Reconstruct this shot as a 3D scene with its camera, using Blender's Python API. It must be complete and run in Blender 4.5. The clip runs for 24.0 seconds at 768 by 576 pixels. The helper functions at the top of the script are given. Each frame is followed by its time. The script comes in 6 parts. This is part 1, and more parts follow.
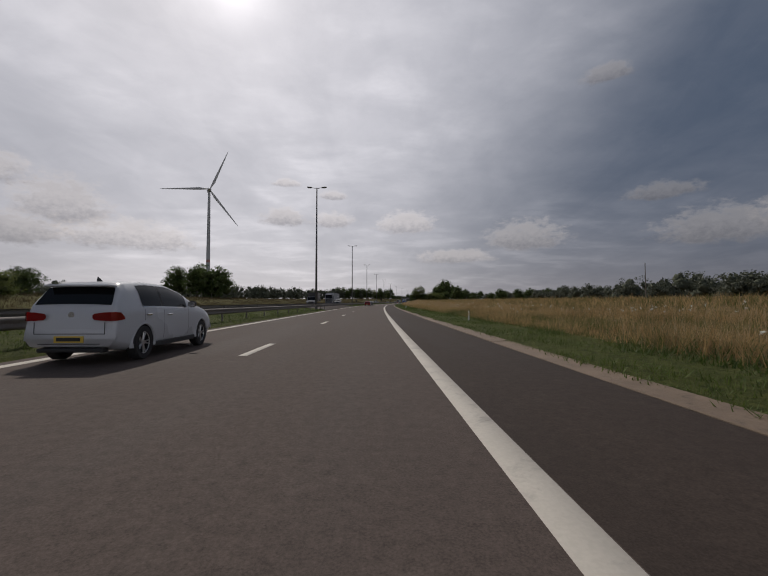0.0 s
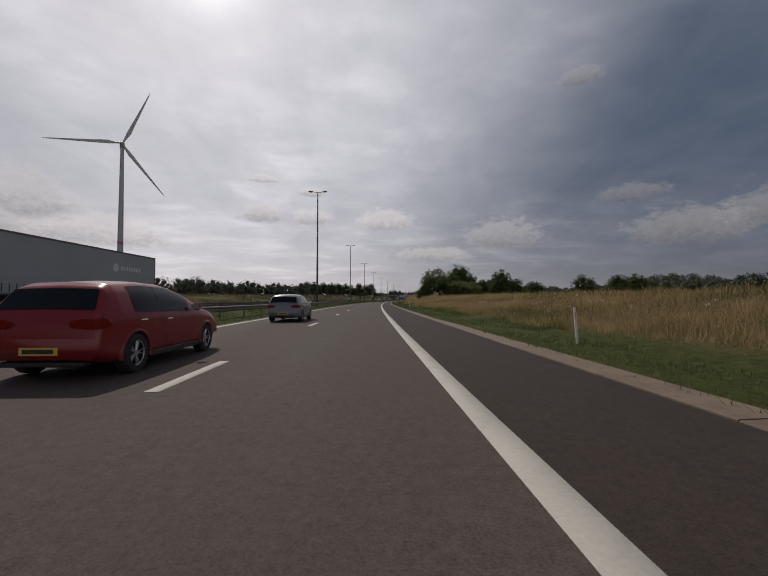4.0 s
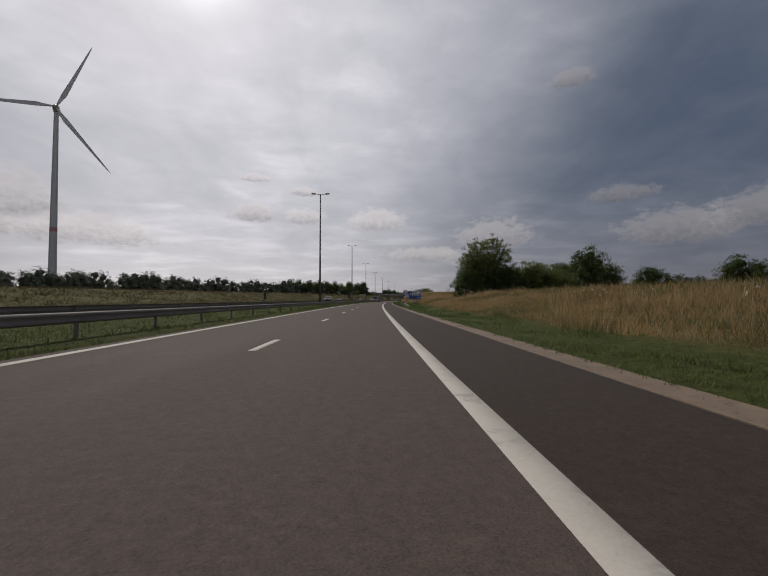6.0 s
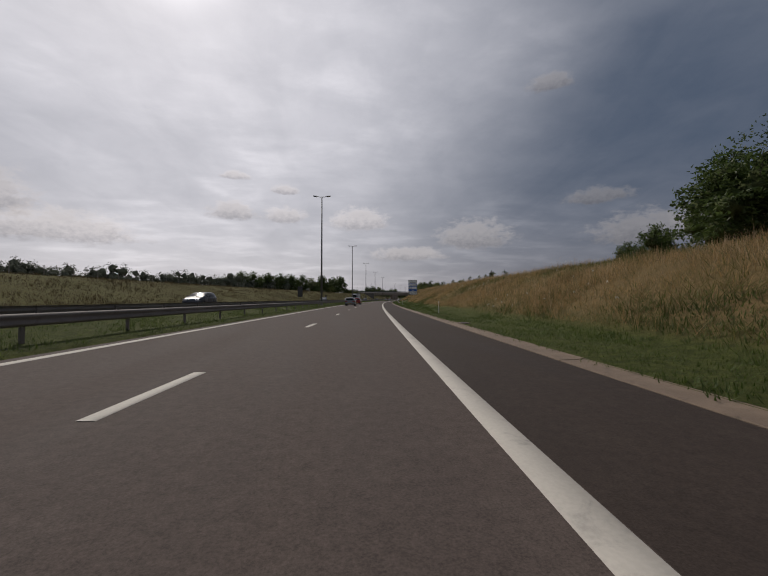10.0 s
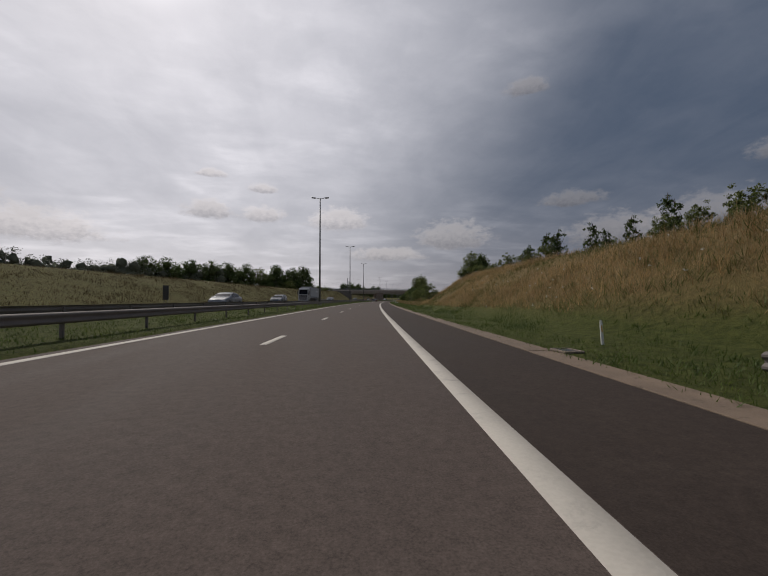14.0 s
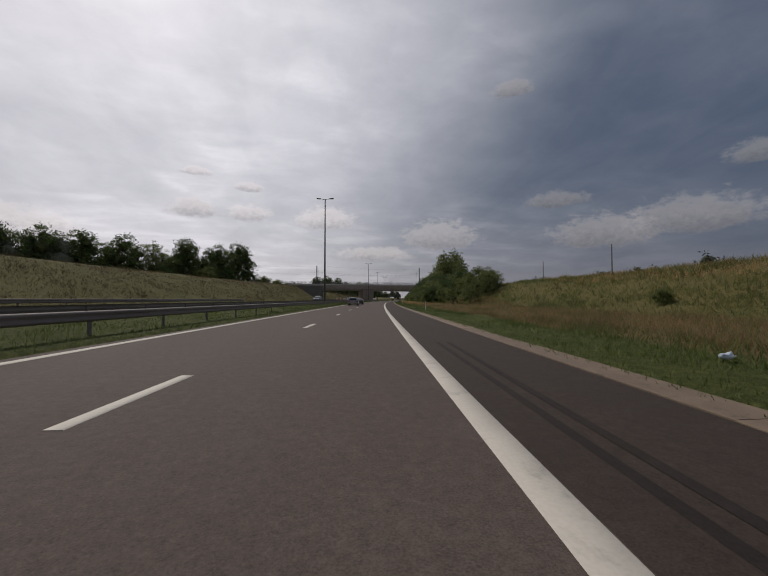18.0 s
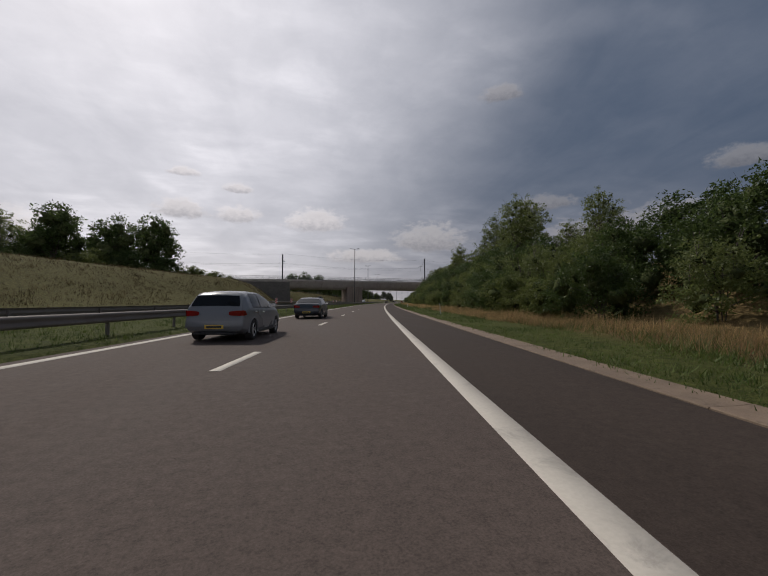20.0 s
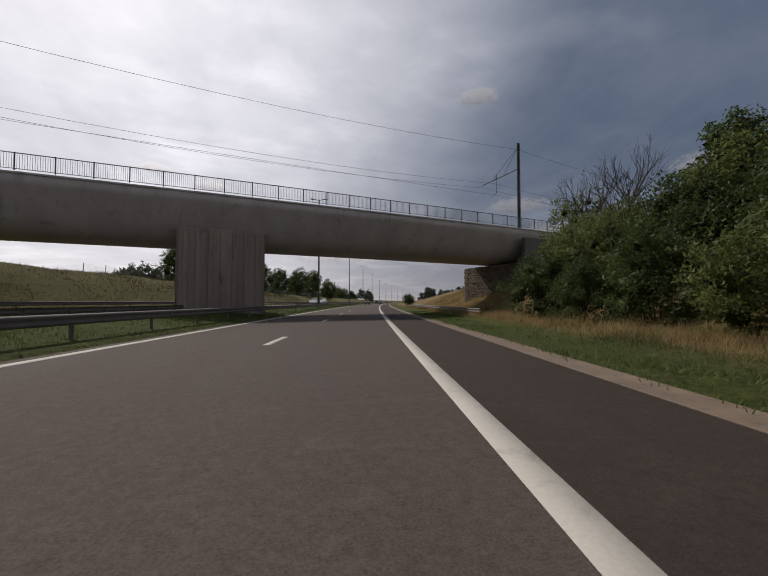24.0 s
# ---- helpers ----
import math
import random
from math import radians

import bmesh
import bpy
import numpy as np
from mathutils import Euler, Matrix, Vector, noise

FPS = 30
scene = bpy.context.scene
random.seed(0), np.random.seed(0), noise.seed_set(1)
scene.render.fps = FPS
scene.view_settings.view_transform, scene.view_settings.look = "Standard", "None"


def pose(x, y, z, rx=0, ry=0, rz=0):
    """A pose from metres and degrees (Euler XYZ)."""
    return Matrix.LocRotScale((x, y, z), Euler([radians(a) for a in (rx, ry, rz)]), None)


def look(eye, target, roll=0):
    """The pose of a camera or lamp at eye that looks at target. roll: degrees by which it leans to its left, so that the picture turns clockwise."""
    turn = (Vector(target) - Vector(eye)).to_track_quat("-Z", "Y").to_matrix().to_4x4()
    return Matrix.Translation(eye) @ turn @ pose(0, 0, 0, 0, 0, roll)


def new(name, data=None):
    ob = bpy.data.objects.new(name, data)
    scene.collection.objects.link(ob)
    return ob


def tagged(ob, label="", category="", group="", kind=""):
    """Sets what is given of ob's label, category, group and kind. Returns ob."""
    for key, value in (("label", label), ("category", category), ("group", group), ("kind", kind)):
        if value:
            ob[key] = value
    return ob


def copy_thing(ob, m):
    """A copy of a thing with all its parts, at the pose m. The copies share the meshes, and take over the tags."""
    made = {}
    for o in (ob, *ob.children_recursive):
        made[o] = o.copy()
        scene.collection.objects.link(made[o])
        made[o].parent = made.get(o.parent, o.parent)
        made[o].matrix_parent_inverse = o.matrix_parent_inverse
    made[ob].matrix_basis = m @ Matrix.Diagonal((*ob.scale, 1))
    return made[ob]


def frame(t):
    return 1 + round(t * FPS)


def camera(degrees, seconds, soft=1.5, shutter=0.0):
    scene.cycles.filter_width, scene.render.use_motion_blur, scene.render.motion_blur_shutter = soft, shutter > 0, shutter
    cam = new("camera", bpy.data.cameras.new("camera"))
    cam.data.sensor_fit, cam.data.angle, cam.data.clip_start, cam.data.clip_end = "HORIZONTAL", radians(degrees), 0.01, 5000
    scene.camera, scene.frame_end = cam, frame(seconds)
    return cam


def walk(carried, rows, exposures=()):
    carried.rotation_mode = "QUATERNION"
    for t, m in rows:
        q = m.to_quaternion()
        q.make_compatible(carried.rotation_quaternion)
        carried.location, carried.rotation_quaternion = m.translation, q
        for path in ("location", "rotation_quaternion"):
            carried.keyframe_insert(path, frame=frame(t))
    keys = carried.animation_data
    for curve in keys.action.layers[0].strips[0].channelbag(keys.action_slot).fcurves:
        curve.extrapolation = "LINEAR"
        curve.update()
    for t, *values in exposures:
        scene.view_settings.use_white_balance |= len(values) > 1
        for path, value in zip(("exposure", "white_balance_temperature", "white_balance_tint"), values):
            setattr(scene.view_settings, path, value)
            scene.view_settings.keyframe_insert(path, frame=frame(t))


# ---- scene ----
# The motorway bends gently to the right. s: metres along it, d: metres to the right of the camera's usual line.
BEND = 0.000387


def heading(s):
    return BEND * s


def place(s, d, z=0.0):
    a = BEND * s
    return Vector(((1 - math.cos(a)) / BEND + d * math.cos(a), math.sin(a) / BEND - d * math.sin(a), z))


def at(s, d, z=0.0, turn=0.0):
    """Pose of a thing that stands along the road; turn in degrees, anticlockwise."""
    return Matrix.Translation(place(s, d, z)) @ Matrix.Rotation(-heading(s) + radians(turn), 4, "Z")


cam = camera(88.86, 24.0, soft=1.15, shutter=0.0)
EYE = 1.18
DRIVE_T = [0, 1.27, 3.34, 5.4, 7.43, 9.48, 11.5, 13.5, 15.5, 17.0, 21.0, 24.0]
DRIVE_S = [3.2, 40, 100, 160, 220, 280, 340, 399.2, 458.8, 503.5, 622.4, 713.7]
SIDE_T = [0, 2, 5, 10, 14, 15.5, 17, 18.5, 21, 22.5, 24]
SIDE_D = [0.10, 0.06, 0.0, -0.03, -0.03, 0.08, 0.17, 0.05, -0.22, -0.08, 0.0]
AIM_T = [0, 1, 2.5, 4.5, 6.5, 10, 12.5, 15.2, 16.5, 17, 18.5, 20.5, 22, 24]
AIM_X = [762, 765, 759, 754, 759, 757, 754, 750, 754, 759, 764, 759, 754, 751]
TILT_T = [0, 1, 1.5, 2, 2.5, 4.5, 7, 10, 13, 16, 18, 18.5, 20.5, 21, 21.5, 22, 24]
TILT_Y = [617, 619, 613, 614, 608, 614, 611, 611, 612, 610, 611, 613, 616, 621, 620, 616, 616]


def drive(t):
    s = float(np.interp(t, DRIVE_T, DRIVE_S))
    d = float(np.interp(t, SIDE_T, SIDE_D))
    aim = math.degrees(math.atan((784 - float(np.interp(t, AIM_T, AIM_X))) / 800))
    tilt = math.degrees(math.atan((float(np.interp(t, TILT_T, TILT_Y)) - 588) / 800))
    p = place(s, d, EYE)
    return pose(p.x, p.y, p.z, 90 + tilt, 0.0, -math.degrees(heading(s)) - aim)


walk(cam, [(k * 0.5, drive(k * 0.5)) for k in range(49)], [(0, -0.12, 6580, 11), (14, -0.06, 6580, 11), (18, 0.0, 6580, 11), (21, 0.12, 6580, 11), (24, 0.24, 6580, 11)])
# ---- light ----
SUN_AZ, SUN_EL = radians(-26.7), radians(45)
SUN_DIR = Vector((math.sin(SUN_AZ) * math.cos(SUN_EL), math.cos(SUN_AZ) * math.cos(SUN_EL), math.sin(SUN_EL)))
# the thin veil is brightest a little below the sun
GLOW_AZ, GLOW_EL = radians(-20), radians(38.5)
GLOW_DIR = Vector((math.sin(GLOW_AZ) * math.cos(GLOW_EL), math.cos(GLOW_AZ) * math.cos(GLOW_EL), math.sin(GLOW_EL)))
sun_data = bpy.data.lights.new("sun", "SUN")
sun_data.energy, sun_data.angle, sun_data.color = 2.2, radians(0.7), (1.0, 0.94, 0.85)
sun = new("sun", sun_data)
sun.matrix_world = look(SUN_DIR * 100, (0, 0, 0))

world = bpy.data.worlds.new("sky")
world.use_nodes = True
scene.world = world
scene.view_settings.exposure = 0.0


class Nodes:
    """A short way to wire shader nodes."""

    def __init__(self, tree):
        self.tree = tree
        tree.nodes.clear()

    def add(self, kind):
        return self.tree.nodes.new(kind)

    def put(self, socket, v):
        if isinstance(v, bpy.types.NodeSocket):
            self.tree.links.new(v, socket)
        elif v is not None:
            socket.default_value = v

    def math(self, op, a, b=None, c=None, clamp=False):
        n = self.add("ShaderNodeMath")
        n.operation, n.use_clamp = op, clamp
        for i, v in enumerate((a, b, c)):
            self.put(n.inputs[i], v)
        return n.outputs[0]

    def vec(self, op, a, b=None, scale=None):
        n = self.add("ShaderNodeVectorMath")
        n.operation = op
        self.put(n.inputs[0], a)
        self.put(n.inputs[1], b)
        if scale is not None:
            self.put(n.inputs[3], scale)
        return n.outputs["Value"] if op in ("DOT_PRODUCT", "LENGTH") else n.outputs[0]

    def mix(self, f, a, b, blend="MIX"):
        n = self.add("ShaderNodeMix")
        n.data_type, n.blend_type = "RGBA", blend
        self.put(n.inputs["Factor"], f)
        self.put(n.inputs[6], a)
        self.put(n.inputs[7], b)
        return n.outputs[2]

    def noise(self, co, scale, detail=4.0, rough=0.55, distortion=0.0):
        n = self.add("ShaderNodeTexNoise")
        self.put(n.inputs["Vector"], co)
        n.inputs["Scale"].default_value, n.inputs["Detail"].default_value = scale, detail
        n.inputs["Roughness"].default_value, n.inputs["Distortion"].default_value = rough, distortion
        return n.outputs["Fac"]

    def span(self, v, lo, hi, to0=0.0, to1=1.0, smooth=True):
        n = self.add("ShaderNodeMapRange")
        n.interpolation_type = "SMOOTHSTEP" if smooth else "LINEAR"
        self.put(n.inputs[0], v)
        for i, x in enumerate((lo, hi, to0, to1)):
            n.inputs[i + 1].default_value = x
        return n.outputs[0]


def rgb(r, g, b):
    return (r, g, b, 1.0)


# clouds low over the land: azimuth and height in degrees, width and height, brightness
CLOUDS = [(-12.8, 11.5, 3.0, 1.1, 0.46), (4.8, 10.9, 4.0, 1.5, 0.62), (21.5, 8.4, 5.0, 1.9, 0.42), (42.6, 7.9, 6.0, 1.9, 0.30), (31.8, 27.0, 2.6, 0.9, 0.26),
          (37.4, 12.8, 3.6, 0.9, 0.24), (-38.0, 10.4, 4.5, 2.4, 0.40), (-42.0, 7.4, 4.5, 1.6, 0.38), (-31.0, 7.6, 7.0, 1.7, 0.52), (-5.8, 11.4, 2.8, 1.0, 0.56),
          (-12.4, 16.4, 1.8, 0.5, 0.52), (-5.8, 15.0, 1.8, 0.6, 0.52), (-45.0, 13.5, 4.0, 1.6, 0.45), (52.0, 9.0, 6.0, 2.0, 0.28), (12.0, 6.2, 5.0, 0.9, 0.5), (58.0, 15.0, 3.0, 1.0, 0.25)]


def build_sky():
    k = Nodes(world.node_tree)
    co = k.add("ShaderNodeTexCoord").outputs["Generated"]
    xyz = k.add("ShaderNodeSeparateXYZ")
    k.put(xyz.inputs[0], co)
    up = k.math("MAXIMUM", xyz.outputs[2], 0.0)
    lift = k.math("ADD", up, 0.14)
    flat = k.add("ShaderNodeCombineXYZ")
    k.put(flat.inputs[0], k.math("DIVIDE", xyz.outputs[0], lift))
    k.put(flat.inputs[1], k.math("DIVIDE", xyz.outputs[1], lift))
    near = k.math("MAXIMUM", k.vec("DOT_PRODUCT", co, tuple(GLOW_DIR)), 0.0)
    wide = k.math("ADD", k.math("MULTIPLY", k.span(near, 0.60, 0.97), 0.6), k.math("MULTIPLY", k.math("POWER", near, 5.0), 0.4))
    broad = k.math("POWER", near, 2.5)
    mid = k.math("POWER", near, 60.0)
    tight = k.math("POWER", near, 420.0)
    # thin high veil with soft bands and finer mottling
    big = k.noise(flat.outputs[0], 0.85, 3.0, 0.5, 0.5)
    wisp = k.noise(k.vec("MULTIPLY", flat.outputs[0], (3.4, 1.1, 1.0)), 1.0, 7.0, 0.62, 1.1)
    fine = k.noise(flat.outputs[0], 2.6, 6.0, 0.6, 0.7)
    grain = k.noise(k.vec("MULTIPLY", co, (9.0, 9.0, 18.0)), 1.0, 6.0, 0.6, 0.3)
    veil = k.math("ADD", k.math("MULTIPLY", k.span(big, 0.35, 0.65), 0.45), k.math("ADD", k.math("MULTIPLY", k.math("MULTIPLY", k.math("ADD", k.span(fine, 0.36, 0.66), k.span(wisp, 0.38, 0.66)), 0.5), 0.35), k.math("MULTIPLY", k.span(grain, 0.38, 0.66), 0.2)))
    low = k.math("POWER", k.math("SUBTRACT", 1.0, up), 8.0)
    shade = k.span(veil, 0.0, 1.0, 0.88, 1.14, False)
    light = k.math("ADD", k.math("MULTIPLY", k.math("MULTIPLY", wide, 0.53), shade), k.math("MULTIPLY", k.math("MULTIPLY", low, broad), 0.56))
    light = k.math("ADD", light, k.math("ADD", k.math("MULTIPLY", mid, 0.12), k.math("MULTIPLY", tight, 0.38)))
    streaks = k.noise(k.vec("MULTIPLY", flat.outputs[0], (2.0, 3.4, 1.0)), 1.0, 6.0, 0.55, 0.25)
    streaks = k.math("MULTIPLY", k.span(streaks, 0.40, 0.70), k.span(big, 0.40, 0.60))
    light = k.math("ADD", light, k.math("MULTIPLY", k.math("MULTIPLY", streaks, broad), 0.19))
    light = k.math("ADD", light, k.math("MULTIPLY", veil, 0.05))
    behind = k.math("POWER", k.math("MAXIMUM", k.math("MULTIPLY", k.vec("DOT_PRODUCT", co, tuple(SUN_DIR)), -1.0), 0.0), 0.7)
    behind = k.math("MULTIPLY", behind, k.math("ADD", k.math("MULTIPLY", k.math("POWER", k.math("SUBTRACT", 1.0, up), 2.0), 0.75), 0.25))
    light = k.math("ADD", light, k.math("MULTIPLY", k.math("MULTIPLY", behind, shade), 1.05))
    base = k.vec("SCALE", (1.01, 0.972, 0.985), scale=light)
    blue = k.mix(low, rgb(0.058, 0.084, 0.132), rgb(0.110, 0.110, 0.132))
    base = k.mix(1.0, base, blue, "ADD")
    # fair-weather clouds, pale above and grey below
    ragged = k.noise(k.vec("MULTIPLY", co, (1.0, 1.0, 1.8)), 34.0, 8.0, 0.62)
    lumpy = k.noise(k.vec("MULTIPLY", co, (1.0, 1.0, 1.4)), 85.0, 5.0, 0.6)
    for az, el, w, h, bright in CLOUDS:
        a, e = radians(az), radians(el)
        side = (math.cos(a), -math.sin(a), 0.0)
        top = (-math.sin(e) * math.sin(a), -math.sin(e) * math.cos(a), math.cos(e))
        ahead = (math.cos(e) * math.sin(a), math.cos(e) * math.cos(a), math.sin(e))
        u = k.math("DIVIDE", k.vec("DOT_PRODUCT", co, side), math.radians(w * 1.25))
        v = k.math("DIVIDE", k.vec("DOT_PRODUCT", co, top), math.radians(h * 1.6))
        v2 = k.math("MULTIPLY", v, k.span(v, -0.25, 0.15, 1.9, 0.85))
        r = k.math("SQRT", k.math("ADD", k.math("MULTIPLY", u, u), k.math("MULTIPLY", v2, v2)))
        r = k.math("ADD", r, k.math("MULTIPLY", k.math("SUBTRACT", 0.5, ragged), 1.35))
        front = k.math("GREATER_THAN", k.vec("DOT_PRODUCT", co, ahead), 0.3)
        body = k.math("MULTIPLY", k.span(r, 1.02, 0.5), front)
        tone = k.span(k.math("ADD", v, k.math("MULTIPLY", k.math("SUBTRACT", lumpy, 0.5), 1.3)), -0.7, 0.6)
        own = rgb(bright, bright * 0.965, bright * 0.96)
        cloud = k.mix(0.5, base, own)
        cloud = k.vec("MULTIPLY", cloud, k.mix(tone, rgb(0.66, 0.66, 0.69), rgb(1.14, 1.11, 1.09)))
        rim = k.math("MULTIPLY", k.math("MULTIPLY", body, k.math("SUBTRACT", 1.0, body)), 0.45)
        cloud = k.vec("SCALE", cloud, scale=k.math("ADD", 1.0, rim))
        base = k.mix(k.math("MULTIPLY", body, 0.92), base, cloud)
    clear = k.add("ShaderNodeTexSky")
    clear.sky_type, clear.sun_disc, clear.sun_elevation, clear.sun_rotation = "NISHITA", False, SUN_EL, SUN_AZ
    clear.dust_density = 3.0
    sky_bg = k.add("ShaderNodeBackground")
    k.put(sky_bg.inputs[0], clear.outputs[0])
    sky_bg.inputs[1].default_value = 0.004
    cloud_bg = k.add("ShaderNodeBackground")
    k.put(cloud_bg.inputs[0], base)
    cloud_bg.inputs[1].default_value = 1.0
    both = k.add("ShaderNodeAddShader")
    k.put(both.inputs[0], sky_bg.outputs[0])
    k.put(both.inputs[1], cloud_bg.outputs[0])
    k.put(k.add("ShaderNodeOutputWorld").inputs[0], both.outputs[0])


build_sky()
# ---- materials ----
def material(name, a, b=None, rough=0.6, metal=0.0, scale=8.0, fine=60.0, bump=0.0, spread=0.0, stain=None, coat=0.0, spec=0.5, warp=(1, 1, 1)):
    """A surface with two colours mixed at two scales, fine relief and, if given, stains; spread: how far each piece differs."""
    m = bpy.data.materials.new(name)
    m.use_nodes = True
    k = Nodes(m.node_tree)
    b = b or tuple(min(1.0, c * 1.15 + 0.005) for c in a)
    co = k.add("ShaderNodeTexCoord").outputs["Object"]
    if warp != (1, 1, 1):
        co = k.vec("MULTIPLY", co, warp)
    large, small = k.noise(co, scale / 8, 4.0, 0.6), k.noise(co, fine, 3.0, 0.6)
    f = k.math("ADD", k.math("MULTIPLY", k.span(large, 0.3, 0.7), 0.6), k.math("MULTIPLY", k.span(small, 0.3, 0.7), 0.4))
    colour = k.mix(f, rgb(*a), rgb(*b))
    if stain:
        colour = k.mix(k.span(k.noise(co, scale / 3, 6.0, 0.7, 0.6), 0.52, 0.72, 0.0, 0.75), colour, rgb(*stain))
    if spread:
        each = k.add("ShaderNodeObjectInfo").outputs["Random"]
        colour = k.mix(1.0, colour, k.vec("SCALE", (1, 1, 1), scale=k.span(each, 0, 1, 1 - spread, 1 + spread, False)), "MULTIPLY")
    p = k.add("ShaderNodeBsdfPrincipled")
    k.put(p.inputs["Base Color"], colour)
    k.put(p.inputs["Roughness"], k.span(large, 0.2, 0.8, max(0.02, rough - 0.08), min(1.0, rough + 0.08)))
    p.inputs["Metallic"].default_value, p.inputs["Coat Weight"].default_value = metal, coat
    p.inputs["Specular IOR Level"].default_value = spec
    if bump:
        n = k.add("ShaderNodeBump")
        n.inputs["Strength"].default_value, n.inputs["Distance"].default_value = min(1.0, bump), 0.01
        k.put(n.inputs["Height"], small)
        k.put(p.inputs["Normal"], n.outputs[0])
    k.put(k.add("ShaderNodeOutputMaterial").inputs[0], p.outputs[0])
    return m


def leaf_material(name, a, b, through_light=0.35, rough=0.5):
    """Leaves or blades: each one its own shade, part of the light passes through."""
    m = bpy.data.materials.new(name)
    m.use_nodes = True
    k = Nodes(m.node_tree)
    geo = k.add("ShaderNodeNewGeometry").outputs["Random Per Island"]
    co = k.add("ShaderNodeTexCoord").outputs["Object"]
    patch = k.span(k.noise(co, 0.35, 3.0), 0.35, 0.65)
    f = k.math("ADD", k.math("MULTIPLY", geo, 0.55), k.math("MULTIPLY", patch, 0.45))
    colour = k.mix(f, rgb(*a), rgb(*b))
    p = k.add("ShaderNodeBsdfPrincipled")
    k.put(p.inputs["Base Color"], colour)
    p.inputs["Roughness"].default_value = rough
    p.inputs["Specular IOR Level"].default_value = 0.25
    t = k.add("ShaderNodeBsdfTranslucent")
    k.put(t.inputs["Color"], colour)
    s = k.add("ShaderNodeMixShader")
    s.inputs[0].default_value = through_light
    k.put(s.inputs[1], p.outputs[0])
    k.put(s.inputs[2], t.outputs[0])
    k.put(k.add("ShaderNodeOutputMaterial").inputs[0], s.outputs[0])
    return m


def asphalt_material(name, a, b, worn):
    """Asphalt with grit, wheel-worn patches and long faint streaks."""
    m = bpy.data.materials.new(name)
    m.use_nodes = True
    k = Nodes(m.node_tree)
    co = k.add("ShaderNodeTexCoord").outputs["Object"]
    grit = k.math("ADD", k.math("MULTIPLY", k.noise(co, 60.0, 4.0, 0.75), 0.6), k.math("MULTIPLY", k.noise(co, 9.0, 5.0, 0.8), 0.4))
    mid = k.noise(co, 1.6, 5.0, 0.6)
    long_co = k.vec("MULTIPLY", co, (0.7, 0.05, 1.0))
    streak = k.noise(long_co, 1.0, 4.0, 0.6)
    colour = k.mix(k.span(streak, 0.35, 0.65), rgb(*a), rgb(*b))
    colour = k.mix(k.span(mid, 0.5, 0.75, 0.0, 0.5), colour, rgb(*worn))
    colour = k.mix(1.0, colour, k.vec("SCALE", (1, 1, 1), scale=k.span(grit, 0.3, 0.7, 0.45, 1.6, False)), "MULTIPLY")
    p = k.add("ShaderNodeBsdfPrincipled")
    k.put(p.inputs["Base Color"], colour)
    k.put(p.inputs["Roughness"], k.span(streak, 0.3, 0.7, 0.80, 0.92))
    p.inputs["Specular IOR Level"].default_value = 0.16
    n = k.add("ShaderNodeBump")
    n.inputs["Strength"].default_value, n.inputs["Distance"].default_value = 0.5, 0.006
    k.put(n.inputs["Height"], grit)
    k.put(p.inputs["Normal"], n.outputs[0])
    k.put(k.add("ShaderNodeOutputMaterial").inputs[0], p.outputs[0])
    return m


def ground_material():
    """Soil and turf; the attribute 'dry' tells mown green verge from tall straw-coloured meadow."""
    m = bpy.data.materials.new("turf")
    m.use_nodes = True
    k = Nodes(m.node_tree)
    co = k.add("ShaderNodeTexCoord").outputs["Object"]
    reader = k.add("ShaderNodeAttribute")
    reader.attribute_name = "dry"
    dry = reader.outputs["Fac"]
    patch = k.noise(co, 0.12, 5.0, 0.65)
    fine = k.math("ADD", k.math("MULTIPLY", k.noise(co, 4.0, 5.0, 0.7), 0.5), k.math("MULTIPLY", k.noise(co, 28.0, 5.0, 0.8), 0.5))
    green = k.mix(k.span(fine, 0.3, 0.7), rgb(0.024, 0.034, 0.009), rgb(0.110, 0.120, 0.034))
    straw = k.mix(k.span(fine, 0.3, 0.7), rgb(0.092, 0.068, 0.030), rgb(0.245, 0.172, 0.080))
    f = k.math("MULTIPLY", dry, k.span(patch, 0.25, 0.5, 0.55, 1.0))
    p = k.add("ShaderNodeBsdfPrincipled")
    k.put(p.inputs["Base Color"], k.mix(f, green, straw))
    p.inputs["Roughness"].default_value = 0.95
    p.inputs["Specular IOR Level"].default_value = 0.1
    n = k.add("ShaderNodeBump")
    n.inputs["Strength"].default_value, n.inputs["Distance"].default_value = 0.8, 0.12
    k.put(n.inputs["Height"], fine)
    k.put(p.inputs["Normal"], n.outputs[0])
    k.put(k.add("ShaderNodeOutputMaterial").inputs[0], p.outputs[0])
    return m


def glass_material(name, tint, rough=0.03):
    m = bpy.data.materials.new(name)
    m.use_nodes = True
    k = Nodes(m.node_tree)
    p = k.add("ShaderNodeBsdfPrincipled")
    p.inputs["Base Color"].default_value = rgb(*tint)
    p.inputs["Roughness"].default_value, p.inputs["Specular IOR Level"].default_value = rough, 0.22
    k.put(k.add("ShaderNodeOutputMaterial").inputs[0], p.outputs[0])
    return m


